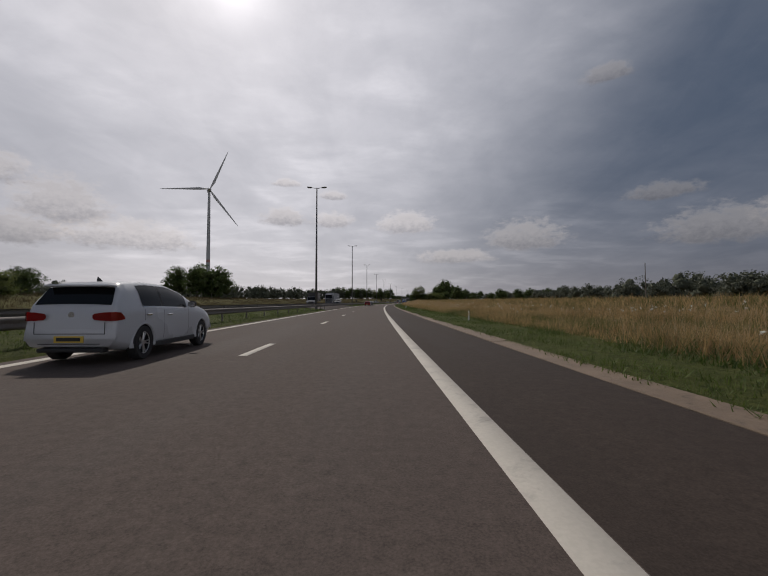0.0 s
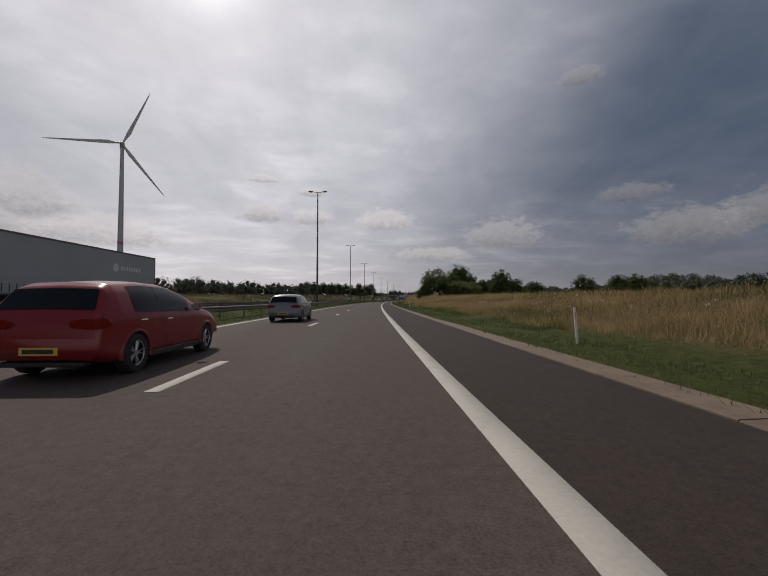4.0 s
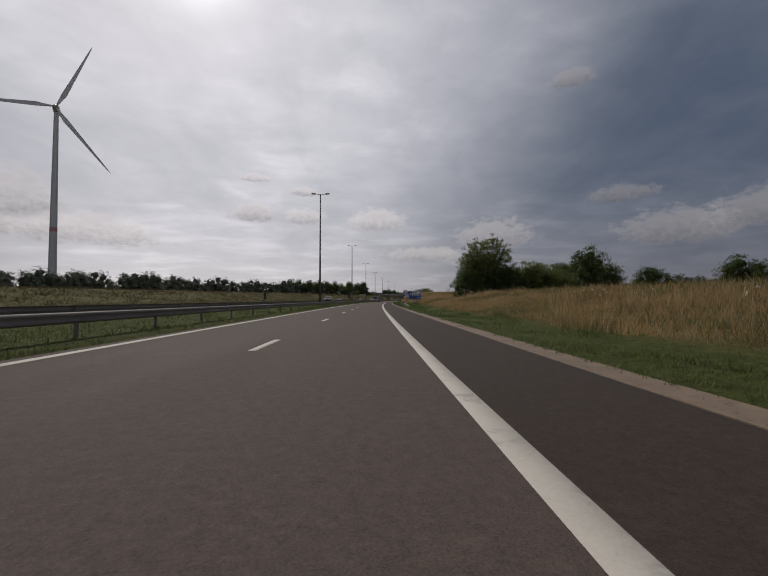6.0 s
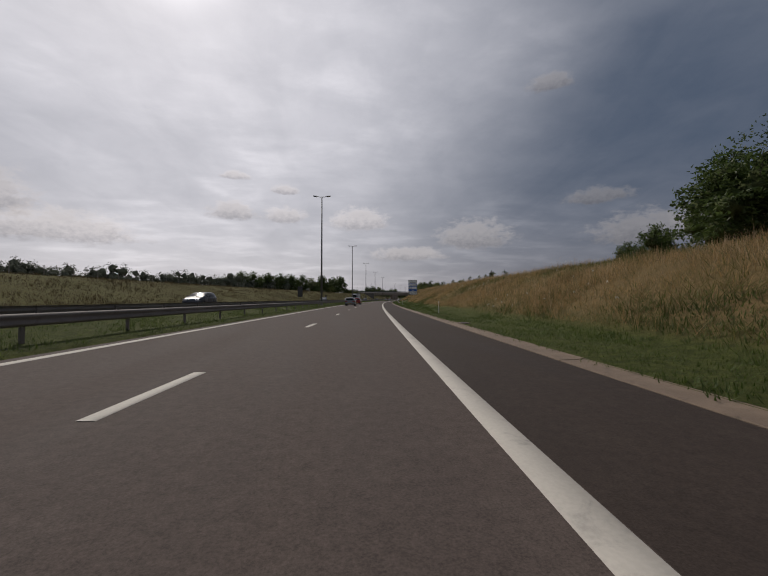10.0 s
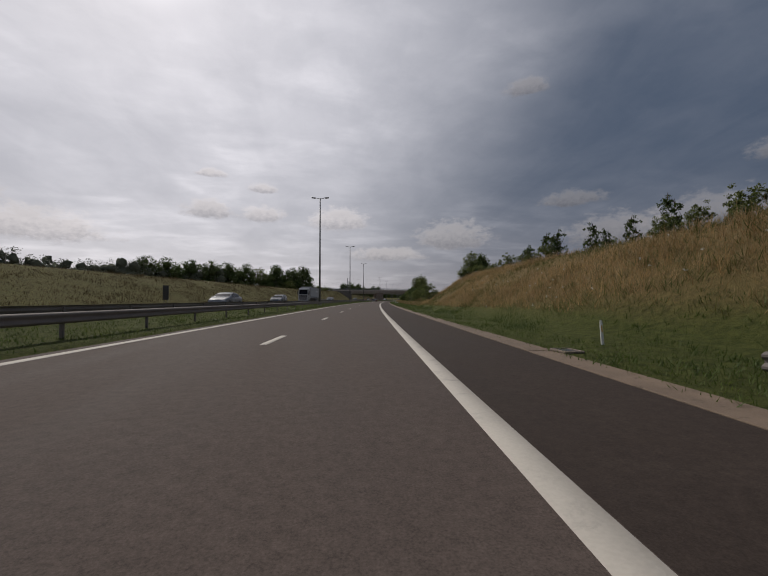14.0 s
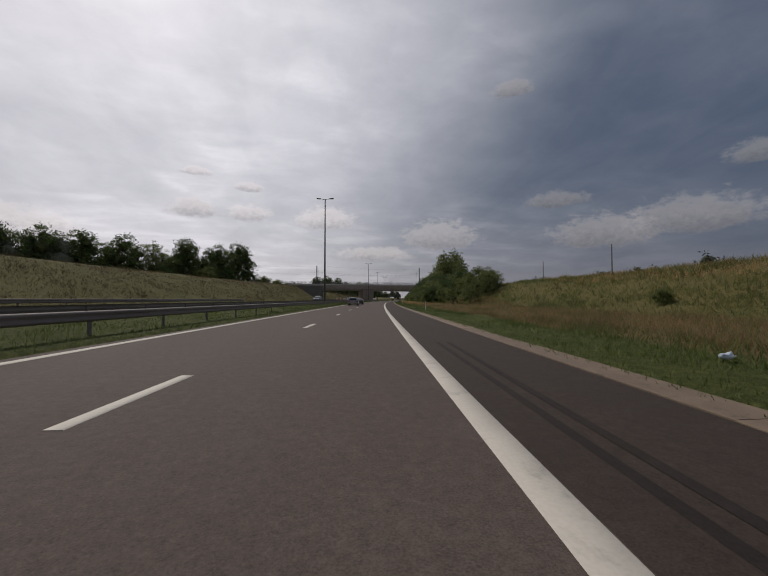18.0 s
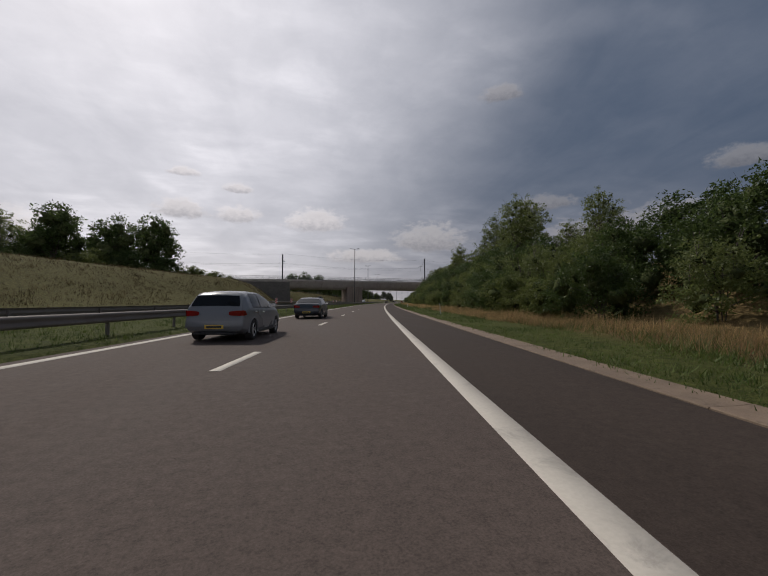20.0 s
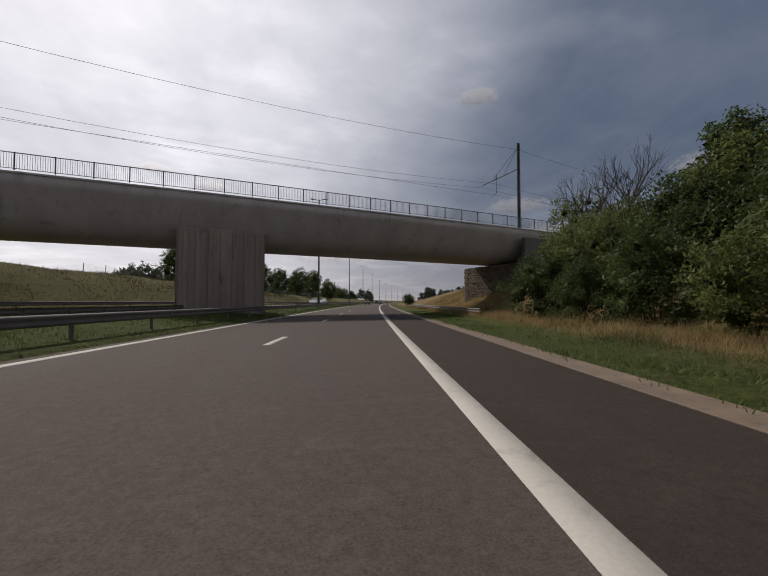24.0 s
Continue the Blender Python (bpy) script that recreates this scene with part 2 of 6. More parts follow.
ASPHALT = asphalt_material("asphalt", (0.0765, 0.0585, 0.0510), (0.0885, 0.0685, 0.0595), (0.100, 0.0785, 0.068))
ASPHALT_SIDE = asphalt_material("shoulder_asphalt", (0.040, 0.0295, 0.0245), (0.0475, 0.0355, 0.0295), (0.055, 0.042, 0.0345))
PAINT = material("road_paint", (0.43, 0.395, 0.345), (0.53, 0.49, 0.43), 0.75, scale=6, fine=30, bump=0.4, stain=(0.27, 0.25, 0.225))
CONCRETE = material("concrete", (0.125, 0.088, 0.060), (0.205, 0.150, 0.107), 0.85, scale=12, fine=70, bump=0.6, stain=(0.060, 0.046, 0.032), spread=0.15)
BRIDGE_CONCRETE = material("bridge_concrete", (0.32, 0.290, 0.268), (0.42, 0.388, 0.36), 0.85, scale=4, fine=40, bump=0.3, stain=(0.22, 0.21, 0.20), warp=(1, 1, 0.25))
DARK_CONCRETE = material("weathered_concrete", (0.18, 0.142, 0.115), (0.32, 0.26, 0.215), 0.9, scale=5, fine=40, bump=0.4, stain=(0.055, 0.046, 0.038), warp=(1, 1, 0.16))
# concrete darkened in colour for the shade on abutments and wing walls
ABUTMENT_SHADED = material("shaded_abutment_concrete", (0.085, 0.078, 0.072), (0.14, 0.13, 0.12), 0.92, scale=5, fine=30, bump=0.5, stain=(0.05, 0.045, 0.04))
STONE = material("rubble_stone", (0.085, 0.064, 0.046), (0.20, 0.155, 0.115), 0.9, scale=6, fine=35, bump=0.8, spread=0.25)
GALVANISED = material("galvanised_steel", (0.112, 0.099, 0.09), (0.17, 0.152, 0.14), 0.76, 0.1, scale=6, fine=90, stain=(0.11, 0.09, 0.075))
LAMP_STEEL = material("lamp_steel", (0.10, 0.10, 0.10), (0.16, 0.158, 0.155), 0.55, 0.4, scale=3, fine=60)
MAST_STEEL = material("mast_steel", (0.07, 0.075, 0.085), (0.11, 0.115, 0.125), 0.6, 0.4, scale=5, fine=70)
TURBINE_WHITE = material("turbine_paint", (0.30, 0.31, 0.32), (0.36, 0.37, 0.38), 0.45, scale=0.3, fine=3)
TURBINE_RED = material("red_band", (0.30, 0.13, 0.12), (0.34, 0.15, 0.14), 0.5)
SIGN_BLUE = material("sign_blue", (0.012, 0.075, 0.30), (0.016, 0.09, 0.35), 0.4, scale=4, fine=30)
SIGN_WHITE = material("sign_white", (0.62, 0.63, 0.62), (0.70, 0.71, 0.70), 0.45, scale=4, fine=30)
SIGN_DARK = material("sign_ink", (0.02, 0.02, 0.022), (0.03, 0.03, 0.032), 0.5)
SIGN_RED = material("sign_red", (0.42, 0.03, 0.035), (0.5, 0.04, 0.045), 0.45)
SIGN_AMBER = material("sign_amber", (0.50, 0.30, 0.05), (0.56, 0.35, 0.06), 0.5)
POST_WHITE = material("post_plastic", (0.60, 0.60, 0.58), (0.70, 0.70, 0.68), 0.6, scale=10, fine=60, stain=(0.4, 0.38, 0.34))
WOOD_POST = material("fence_wood", (0.13, 0.115, 0.10), (0.22, 0.20, 0.175), 0.9, scale=10, fine=80, bump=0.5, warp=(1, 1, 0.2))
BARK = material("bark", (0.045, 0.038, 0.030), (0.10, 0.085, 0.07), 0.95, scale=12, fine=40, bump=1.0, warp=(1, 1, 0.3))
TURF = ground_material()
LEAF_OAK = leaf_material("oak_leaves", (0.038, 0.064, 0.017), (0.096, 0.132, 0.041), 0.45)
LEAF_ASH = leaf_material("ash_leaves", (0.078, 0.104, 0.030), (0.185, 0.212, 0.074), 0.5)
LEAF_BUSH = leaf_material("bush_leaves", (0.062, 0.088, 0.025), (0.180, 0.200, 0.062), 0.55)
# far foliage: haze is mixed into these two colours, paler and greyer
LEAF_HAZED = leaf_material("hazed_far_leaves", (0.074, 0.084, 0.062), (0.130, 0.142, 0.104), 0.3)
HAZED_INNER = material("hazed_inner_foliage", (0.066, 0.074, 0.054), (0.11, 0.12, 0.088), 0.95, scale=8, fine=3.0, bump=0.5, spec=0.05)
STRAW = leaf_material("straw_blades", (0.225, 0.146, 0.062), (0.53, 0.37, 0.186), 0.52, 0.7)
RUSSET = leaf_material("russet_blades", (0.16, 0.105, 0.060), (0.39, 0.24, 0.135), 0.52, 0.7)
# brown bank grass, its colour also darkened for the slope's half shade
BANK_SHADED = leaf_material("shaded_bank_blades", (0.050, 0.042, 0.020), (0.150, 0.112, 0.058), 0.3, 0.8)
MEADOW = leaf_material("meadow_blades", (0.055, 0.078, 0.022), (0.215, 0.185, 0.070), 0.4, 0.7)
BLADE = leaf_material("green_blades", (0.043, 0.075, 0.016), (0.135, 0.172, 0.044), 0.35, 0.6)
SEED = leaf_material("seed_heads", (0.36, 0.25, 0.14), (0.60, 0.46, 0.30), 0.45, 0.75)
FLOWER = leaf_material("pale_flowers", (0.5, 0.5, 0.44), (0.65, 0.64, 0.55), 0.2, 0.7)
# crown cores: the shade between the leaves is painted as darker green
INNER_SHADED = material("shaded_inner_foliage", (0.034, 0.044, 0.018), (0.095, 0.112, 0.046), 0.95, scale=14, fine=16.0, bump=1.0, spec=0.05, stain=(0.020, 0.027, 0.011))
RUBBER = material("rubber", (0.016, 0.016, 0.016), (0.026, 0.025, 0.025), 0.85, scale=20, fine=90)
RIM = material("alloy", (0.42, 0.42, 0.43), (0.52, 0.52, 0.53), 0.35, 0.8)
BLACK_TRIM = material("black_plastic", (0.018, 0.018, 0.019), (0.028, 0.028, 0.029), 0.6, scale=20, fine=90)
TINTED = glass_material("tinted_glass", (0.006, 0.007, 0.008), 0.06)
TAIL_RED = material("tail_lens", (0.30, 0.012, 0.012), (0.38, 0.02, 0.016), 0.15, coat=0.6)
LENS_CLEAR = glass_material("lamp_lens", (0.45, 0.47, 0.5), 0.08)
CHROME = material("chrome", (0.6, 0.6, 0.6), (0.66, 0.66, 0.66), 0.15, 1.0)
PLATE = material("plate_paint", (0.62, 0.42, 0.05), (0.66, 0.46, 0.07), 0.5)
TARPAULIN = material("tarpaulin", (0.30, 0.31, 0.32), (0.36, 0.37, 0.38), 0.55, scale=3, fine=20)


def car_paint(name, c):
    return material(name, c, tuple(min(1, x * 1.06) for x in c), 0.26, 0.0, scale=2, fine=200, coat=0.0, spec=0.4)


PAINT_WHITE = car_paint("white_car_paint", (0.47, 0.485, 0.51))
PAINT_SILVER = car_paint("silver_car_paint", (0.17, 0.18, 0.195))
PAINT_GREY = car_paint("grey_car_paint", (0.045, 0.05, 0.06))
PAINT_STEEL = car_paint("steel_grey_car_paint", (0.10, 0.11, 0.125))
CAB_GREY = car_paint("cab_grey_paint", (0.30, 0.31, 0.32))
PAINT_BLACK = car_paint("black_car_paint", (0.018, 0.019, 0.022))
PAINT_RED = car_paint("red_car_paint", (0.22, 0.02, 0.022))
PAINT_BLUE = car_paint("dark_blue_car_paint", (0.02, 0.028, 0.05))
# ---- mesh tools ----
def finish(bm, name, mat, smooth=False):
    me = bpy.data.meshes.new(name)
    bmesh.ops.recalc_face_normals(bm, faces=bm.faces)
    bm.to_mesh(me)
    bm.free()
    for m in (mat if isinstance(mat, (list, tuple)) else [mat]):
        me.materials.append(m)
    if smooth:
        me.shade_smooth()
    return me


def part(name, bm, mat, parent, label="", smooth=False):
    """Links a bmesh, or a ready mesh, as one object under a thing or a part."""
    me = bm if isinstance(bm, bpy.types.Mesh) else finish(bm, name, mat, smooth)
    ob = new(name, me)
    ob.parent = parent
    return tagged(ob, label)


def thing(name, m, label, category, group="", kind=""):
    ob = new(name)
    ob.empty_display_size = 0.2
    ob.matrix_world = m
    return tagged(ob, label, category, group, kind)


def raw_mesh(name, verts, faces, mat, smooth=False):
    """A mesh from arrays; all faces have the same number of corners."""
    verts, faces = np.asarray(verts, np.float32), np.asarray(faces, np.int32)
    me = bpy.data.meshes.new(name)
    n, c = faces.shape
    me.vertices.add(len(verts))
    me.vertices.foreach_set("co", verts.ravel())
    me.loops.add(n * c)
    me.loops.foreach_set("vertex_index", faces.ravel())
    me.polygons.add(n)
    me.polygons.foreach_set("loop_start", np.arange(0, n * c, c, dtype=np.int32))
    me.update(calc_edges=True)
    me.validate()
    me.materials.append(mat)
    if smooth:
        me.shade_smooth()
    return me


def box(bm, x, y, z, sx, sy, sz, bevel=0.0, m=None):
    """A block centred at x, y with its underside at z."""
    mat = Matrix.Translation((x, y, z + sz / 2)) @ Matrix.Diagonal((sx, sy, sz, 1))
    made = bmesh.ops.create_cube(bm, size=1.0, matrix=(m @ mat) if m else mat)["verts"]
    if bevel:
        edges = list({e for v in made for e in v.link_edges})
        bmesh.ops.bevel(bm, geom=edges, offset=bevel, segments=1, affect="EDGES")
    return made


def tube(bm, a, b, r0, r1=None, n=8, caps=True):
    """A tapered round bar from a to b."""
    a, b = Vector(a), Vector(b)
    turn = (b - a).to_track_quat("Z", "Y").to_matrix().to_4x4()
    m = Matrix.Translation((a + b) / 2) @ turn
    return bmesh.ops.create_cone(bm, cap_ends=caps, segments=n, radius1=r0, radius2=r0 if r1 is None else r1, depth=(b - a).length, matrix=m)["verts"]


def arrays_on_road(s, d, z):
    a = BEND * np.asarray(s, float)
    return np.stack([(1 - np.cos(a)) / BEND + d * np.cos(a), np.sin(a) / BEND - d * np.sin(a), np.broadcast_to(z, a.shape)], -1)


def sweep(name, profile, s0, s1, step, mat, closed=False, smooth=False):
    """A profile of (d, z) drawn along the road."""
    ss = np.linspace(s0, s1, max(2, int(round((s1 - s0) / step)) + 1))
    d, z = np.array([p[0] for p in profile]), np.array([p[1] for p in profile])
    grid_s, grid_d = np.meshgrid(ss, d, indexing="ij")
    v = arrays_on_road(grid_s, grid_d, np.broadcast_to(z, grid_s.shape)).reshape(-1, 3)
    n, c = len(ss), len(d)
    i, j = np.meshgrid(np.arange(n - 1), np.arange(c if closed else c - 1), indexing="ij")
    j2 = (j + 1) % c
    f = np.stack([i * c + j, i * c + j2, (i + 1) * c + j2, (i + 1) * c + j], -1).reshape(-1, 4)
    if closed or profile[0][0] >= profile[-1][0]:
        f = f[:, ::-1]
    return raw_mesh(name, v, f, mat, smooth)


# ---- ground ----
LINE_RIGHT, LINE_DASH, LINE_LEFT = 1.15, -2.75, -6.7
RAIL_NEAR, LAMP_D, RAIL_FAR = -8.25, -8.85, -11.3
OPP_Z = 0.42
OPP_LEFT, OPP_DASH, OPP_RIGHT, OPP_EDGE = -12.4, -16.2, -20.0, -22.4
R_S = [-200, 0, 150, 240, 270, 310, 396, 414, 430, 472, 486, 496, 580, 605, 650, 742, 770, 900, 1600]
R_H = [1.0, 1.1, 1.4, 1.9, 2.5, 3.2, 3.85, 4.0, 4.1, 4.5, 3.8, 4.0, 4.2, 4.0, 4.5, 6.0, 4.6, 3.0, 2.0]
R_0 = [6.5, 6.5, 6.5, 6.5, 6.5, 6.5, 6.5, 8.2, 6.4, 6.5, 9.0, 17, 17, 11, 10, 10, 9, 9, 9]
R_1 = [30, 28, 17, 15, 14, 14, 14, 14.3, 14, 14.5, 18, 30, 30, 22, 20, 20, 20, 25, 30]
L_S = [-200, 0, 200, 300, 345, 420, 500, 560, 640, 740, 765, 900, 1600]
L_H = [1.2, 1.5, 1.9, 3.0, 3.6, 4.2, 4.9, 5.2, 5.8, 7.0, 5.0, 3.5, 2.0]
L_0 = ([640, 690, 728, 744, 772], [25.0, 25.5, 36.0, 36.0, 25.0])


def ground_z(s, d):
    s, d = np.asarray(s, float), np.asarray(d, float)
    h, a, b = np.interp(s, R_S, R_H), np.interp(s, R_S, R_0), np.interp(s, R_S, R_1)
    u = np.clip((d - a) / (b - a), 0, 1)
    right = 0.02 + 0.07 * np.clip((d - 4.2) / 2.5, 0, 1) + h * (u * u * (3 - 2 * u) * 0.6 + u * 0.4)
    hl = np.interp(s, L_S, L_H)
    foot = np.interp(s, *L_0)
    w = np.clip((-foot - d) / np.interp(s, [640, 728, 772], [14.0, 10.0, 14.0]), 0, 1)
    left = OPP_Z + 0.02 + hl * (w * w * (3 - 2 * w) * 0.5 + w * 0.5)
    z = np.where(d > 4.0, right, np.where(d < OPP_EDGE, left, np.where(d < -8, OPP_Z - 0.12, -0.12)))
    median = (d < -7.2) & (d > -12.0)
    return np.where(median, 0.04 + OPP_Z * np.clip((-7.2 - d) / 4.8, 0, 1), z)


def build_ground():
    s = np.concatenate([np.arange(-400, -20, 20), np.arange(-20, 830, 2.5), np.arange(830, 1000, 10), np.arange(1000, 3001, 100)])
    d = np.concatenate([[-2400, -1500, -900, -600, -400, -250, -170, -120, -90, -70, -55, -46], np.arange(-42, -25, 1.5), [-25, -24, -23, OPP_EDGE - 0.02, OPP_EDGE + 0.05],
                        [-12.05, -11.95, -11.0, -9.5, -8.2, -7.35, -7.15], [3.9, 4.1, 4.2, 4.6, 5.2, 5.8, 6.4], np.arange(7, 20, 0.8), np.arange(20, 36, 2.0), [40, 50, 65, 85, 120, 170, 250, 400, 600, 900, 1300, 1800]])
    gs, gd = np.meshgrid(s, d, indexing="ij")
    z = ground_z(gs, gd)
    rough = np.array([noise.noise((a * 0.13, b * 0.2, 0.0)) + 0.6 * noise.noise((a * 0.5, b * 0.5, 3.0)) for a, b in zip(gs.ravel(), gd.ravel())]).reshape(gs.shape)
    off = (gd > 6.0) | (gd < -24.0)
    z = z + np.where(off, rough * 0.16, 0.0)
    v = arrays_on_road(gs, gd, z).reshape(-1, 3)
    n, c = gs.shape
    i, j = np.meshgrid(np.arange(n - 1), np.arange(c - 1), indexing="ij")
    f = np.stack([i * c + j, i * c + j + 1, (i + 1) * c + j + 1, (i + 1) * c + j], -1).reshape(-1, 4)
    me = raw_mesh("ground", v, f, TURF, True)
    edge = np.interp(gs, [0, 140, 220, 262, 290, 400, 414, 430, 500, 620], [6.2, 6.4, 6.8, 8.0, 7.0, 7.3, 9.6, 7.6, 6.6, 6.2])
    dry = np.clip((gd - edge) / 1.6, 0, 1) * np.where(gd > 0, 1, 0) + np.clip((-25.0 - gd) / 2.5, 0, 0.32)
    dry = dry * np.where((gs > 488) & (gs < 602) & (gd > 17) & (gd < 28), 0.45, 1.0)
    me.attributes.new("dry", "FLOAT", "POINT").data.foreach_set("value", np.clip(dry, 0, 1).astype(np.float32).ravel())
    tagged(new("ground", me), "rough grass verges, meadow banks and far fields", "ground", kind="structure")


build_ground()

# ---- road ----
road = tagged(new("road", sweep("road", [(-7.2, -0.005), (-4.0, 0.02), (1.3, 0.0)], -60, 1500, 5, ASPHALT)), "grey asphalt motorway carriageway with two lanes", "road", kind="structure")
shoulder = tagged(new("hard_shoulder", sweep("hard_shoulder", [(1.3, 0.0), (3.62, -0.02)], -60, 1500, 5, ASPHALT_SIDE)), "darker asphalt emergency lane beside the carriageway", "road", kind="structure")
road_opp = tagged(new("road_opposite", sweep("road_opposite", [(OPP_EDGE, OPP_Z), (OPP_DASH, OPP_Z + 0.02), (-11.95, OPP_Z)], -60, 1500, 5, ASPHALT)), "asphalt carriageway for oncoming traffic", "road", kind="structure")


def line(name, d, width, s0, s1, parent, label="", lift=0.006):
    z0 = float(np.interp(d, [-7.2, -4.0, 1.3, 3.6], [-0.005, 0.02, 0.0, -0.02])) if d > -8 else float(np.interp(d, [OPP_EDGE, OPP_DASH, -11.95], [OPP_Z, OPP_Z + 0.02, OPP_Z]))
    n = 5 if s1 - s0 > 10 else 1.5
    top = sweep(name, [(d - width / 2, z0 + 0.001), (d - width / 2 + 0.004, z0 + lift), (d + width / 2 - 0.004, z0 + lift), (d + width / 2, z0 + 0.001)], s0, s1, n, PAINT)
    return part(name, top, None, parent, label)


line("edge_line", LINE_RIGHT, 0.28, -60, 1500, road, "worn solid white edge line")
line("edge_line", LINE_LEFT, 0.26, -60, 1500, road, "solid white edge line")
line("edge_line", OPP_LEFT, 0.26, -60, 1500, road_opp)
line("edge_line", OPP_RIGHT, 0.28, -60, 1500, road_opp)
for k in range(-3, 95):
    line("lane_dash", LINE_DASH, 0.19, 11.8 + 12.5 * k, 14.3 + 12.5 * k, road)
for k in range(-3, 95):
    line("lane_dash", OPP_DASH, 0.19, 7.0 + 12.5 * k, 9.5 + 12.5 * k, road_opp)


TYRE_MARK = asphalt_material("tyre_mark", (0.022, 0.017, 0.015), (0.030, 0.024, 0.020), (0.038, 0.030, 0.026))
for d in (1.84, 2.13):
    part("tyre_mark", sweep("tyre_mark", [(d - 0.06, -0.002), (d, 0.002), (d + 0.06, -0.003)], 533.5, 544, 2, TYRE_MARK), None, shoulder, "dark rubber skid mark")
# ---- guard rails ----
def wave(d, z, side):
    """Profile of a two-wave steel beam whose face looks to side."""
    pts = [(0.0, 0.31), (0.035, 0.30), (0.08, 0.265), (0.08, 0.225), (0.03, 0.175), (0.03, 0.135), (0.08, 0.085), (0.08, 0.045), (0.035, 0.01), (0.0, 0.0)]
    back = [(max(0.0, x - 0.012), min(max(y, 0.006), 0.304)) for x, y in reversed(pts)]
    return [(d + side * x, z + y) for x, y in pts + back]


def post_mesh(height):
    bm = bmesh.new()
    box(bm, 0, 0, -0.2, 0.012, 0.10, height + 0.2)
    box(bm, -0.03, 0.05, -0.2, 0.06, 0.008, height + 0.2)
    box(bm, -0.03, -0.05, -0.2, 0.06, 0.008, height + 0.2)
    return finish(bm, "post", GALVANISED)


RAIL_POST = post_mesh(0.72)


def guard_rail(s0, s1, d, side, top=0.83, label="galvanised steel guard rail with a two-wave beam", ramps=False, gap=4.0):
    root = thing("guard_rail", at((s0 + s1) / 2, d, 0), label, "guard rail", "guard rails along the motorway")
    inv = root.matrix_world.inverted()
    cuts = list(np.arange(s0, s1 - 1, 24.0)) + [s1]
    for a, b in zip(cuts[:-1], cuts[1:]):
        me = sweep("beam", wave(d, top - 0.31, side), a, b, 4, GALVANISED, True, False)
        ob = part("beam", me, None, root)
        ob.matrix_parent_inverse = inv
    for s in np.arange(s0 + 1, s1, gap):
        ob = part("post", RAIL_POST, None, root)
        ob.matrix_local = inv @ at(float(s), d - side * 0.03, 0.05 + top - 0.83)
    if ramps:
        for s, e, far in ((s0, -1, ramps[0]), (s1, 1, ramps[1])):
            bm = bmesh.new()
            pr = wave(0, 0, side)
            ring0 = [bm.verts.new((x, 0, z + top - 0.31)) for x, z in pr]
            ring1 = [bm.verts.new((x + 0.15, e * far, z * 0.7 - 0.14 if e < 0 else z * 0.95 + top - 0.47)) for x, z in pr]
            for i in range(len(pr)):
                j = (i + 1) % len(pr)
                bm.faces.new((ring0[i], ring0[j], ring1[j], ring1[i]))
            ob = part("ramped_end", bm, GALVANISED, root)
            ob.matrix_local = inv @ at(s, d, 0)
    return root


for a in range(-48, 1000, 192):
    guard_rail(a, a + 192, RAIL_NEAR, 1, 0.84)
for a, b in ((-48, 144), (144, 336), (336, 528), (528, 660), (772, 960), (960, 1100)):
    guard_rail(a, b, RAIL_FAR, -1, 0.97)
guard_rail(660, 738, RAIL_FAR, -1, 0.97, "galvanised guard rail with close-set posts before the bridge pier", gap=2.0)
guard_rail(546, 600, -23.0, 1, 1.22)
guard_rail(659, 860, -23.0, 1, 1.22)
guard_rail(254, 261, 5.6, -1, 0.50, "short galvanised guard rail with ramped ends before a road sign", (10.0, 2.0), 2.0)
guard_rail(411.5, 417.6, 5.6, -1, 0.60, "short galvanised guard rail with ramped ends before a road sign", (10.0, 2.0), 2.0)
guard_rail(739, 790, 7.2, -1, 0.75, "galvanised guard rail leading past the bridge abutment")


# ---- street lamps ----
def street_lamp():
    root = thing("street_lamp", at(60, LAMP_D), "tall dark steel motorway lamp with two heads on a cross arm", "street lamp", "street lamps in the median")
    bm = bmesh.new()
    tube(bm, (0, 0, 0), (0, 0, 18.0), 0.17, 0.085, 12)
    part("pole", bm, LAMP_STEEL, root, smooth=True)
    bm = bmesh.new()
    box(bm, 0, 0, 0.0, 0.5, 0.5, 0.04)
    tube(bm, (0, 0, 0.04), (0, 0, 0.5), 0.21, 0.19, 12)
    part("base_plate", bm, LAMP_STEEL, root)
    for e in (-1, 1):
        bm = bmesh.new()
        tube(bm, (0, 0, 17.9), (e * 0.75, 0, 18.05), 0.05, 0.04, 8)
        arm = part("arm", bm, LAMP_STEEL, root, smooth=True)
        bm = bmesh.new()
        box(bm, 0, 0, 0, 0.72, 0.30, 0.16, 0.05, Matrix.Translation((e * 1.08, 0, 18.0)) @ Matrix.Rotation(-e * 0.09, 4, "Y"))
        head = part("lamp_head", bm, LAMP_STEEL, arm)
        bm = bmesh.new()
        box(bm, 0, 0, -0.02, 0.46, 0.22, 0.03, 0.0, Matrix.Translation((e * 1.12, 0, 18.0)) @ Matrix.Rotation(-e * 0.09, 4, "Y"))
        part("lens", bm, LENS_CLEAR, arm)
    return root


LAMPS = [0.6 + 59.8 * k for k in range(1, 26) if k != 11]
first_lamp = street_lamp()
first_lamp.matrix_world = at(LAMPS[0], LAMP_D)
for s in LAMPS[1:]:
    copy_thing(first_lamp, at(s, LAMP_D))
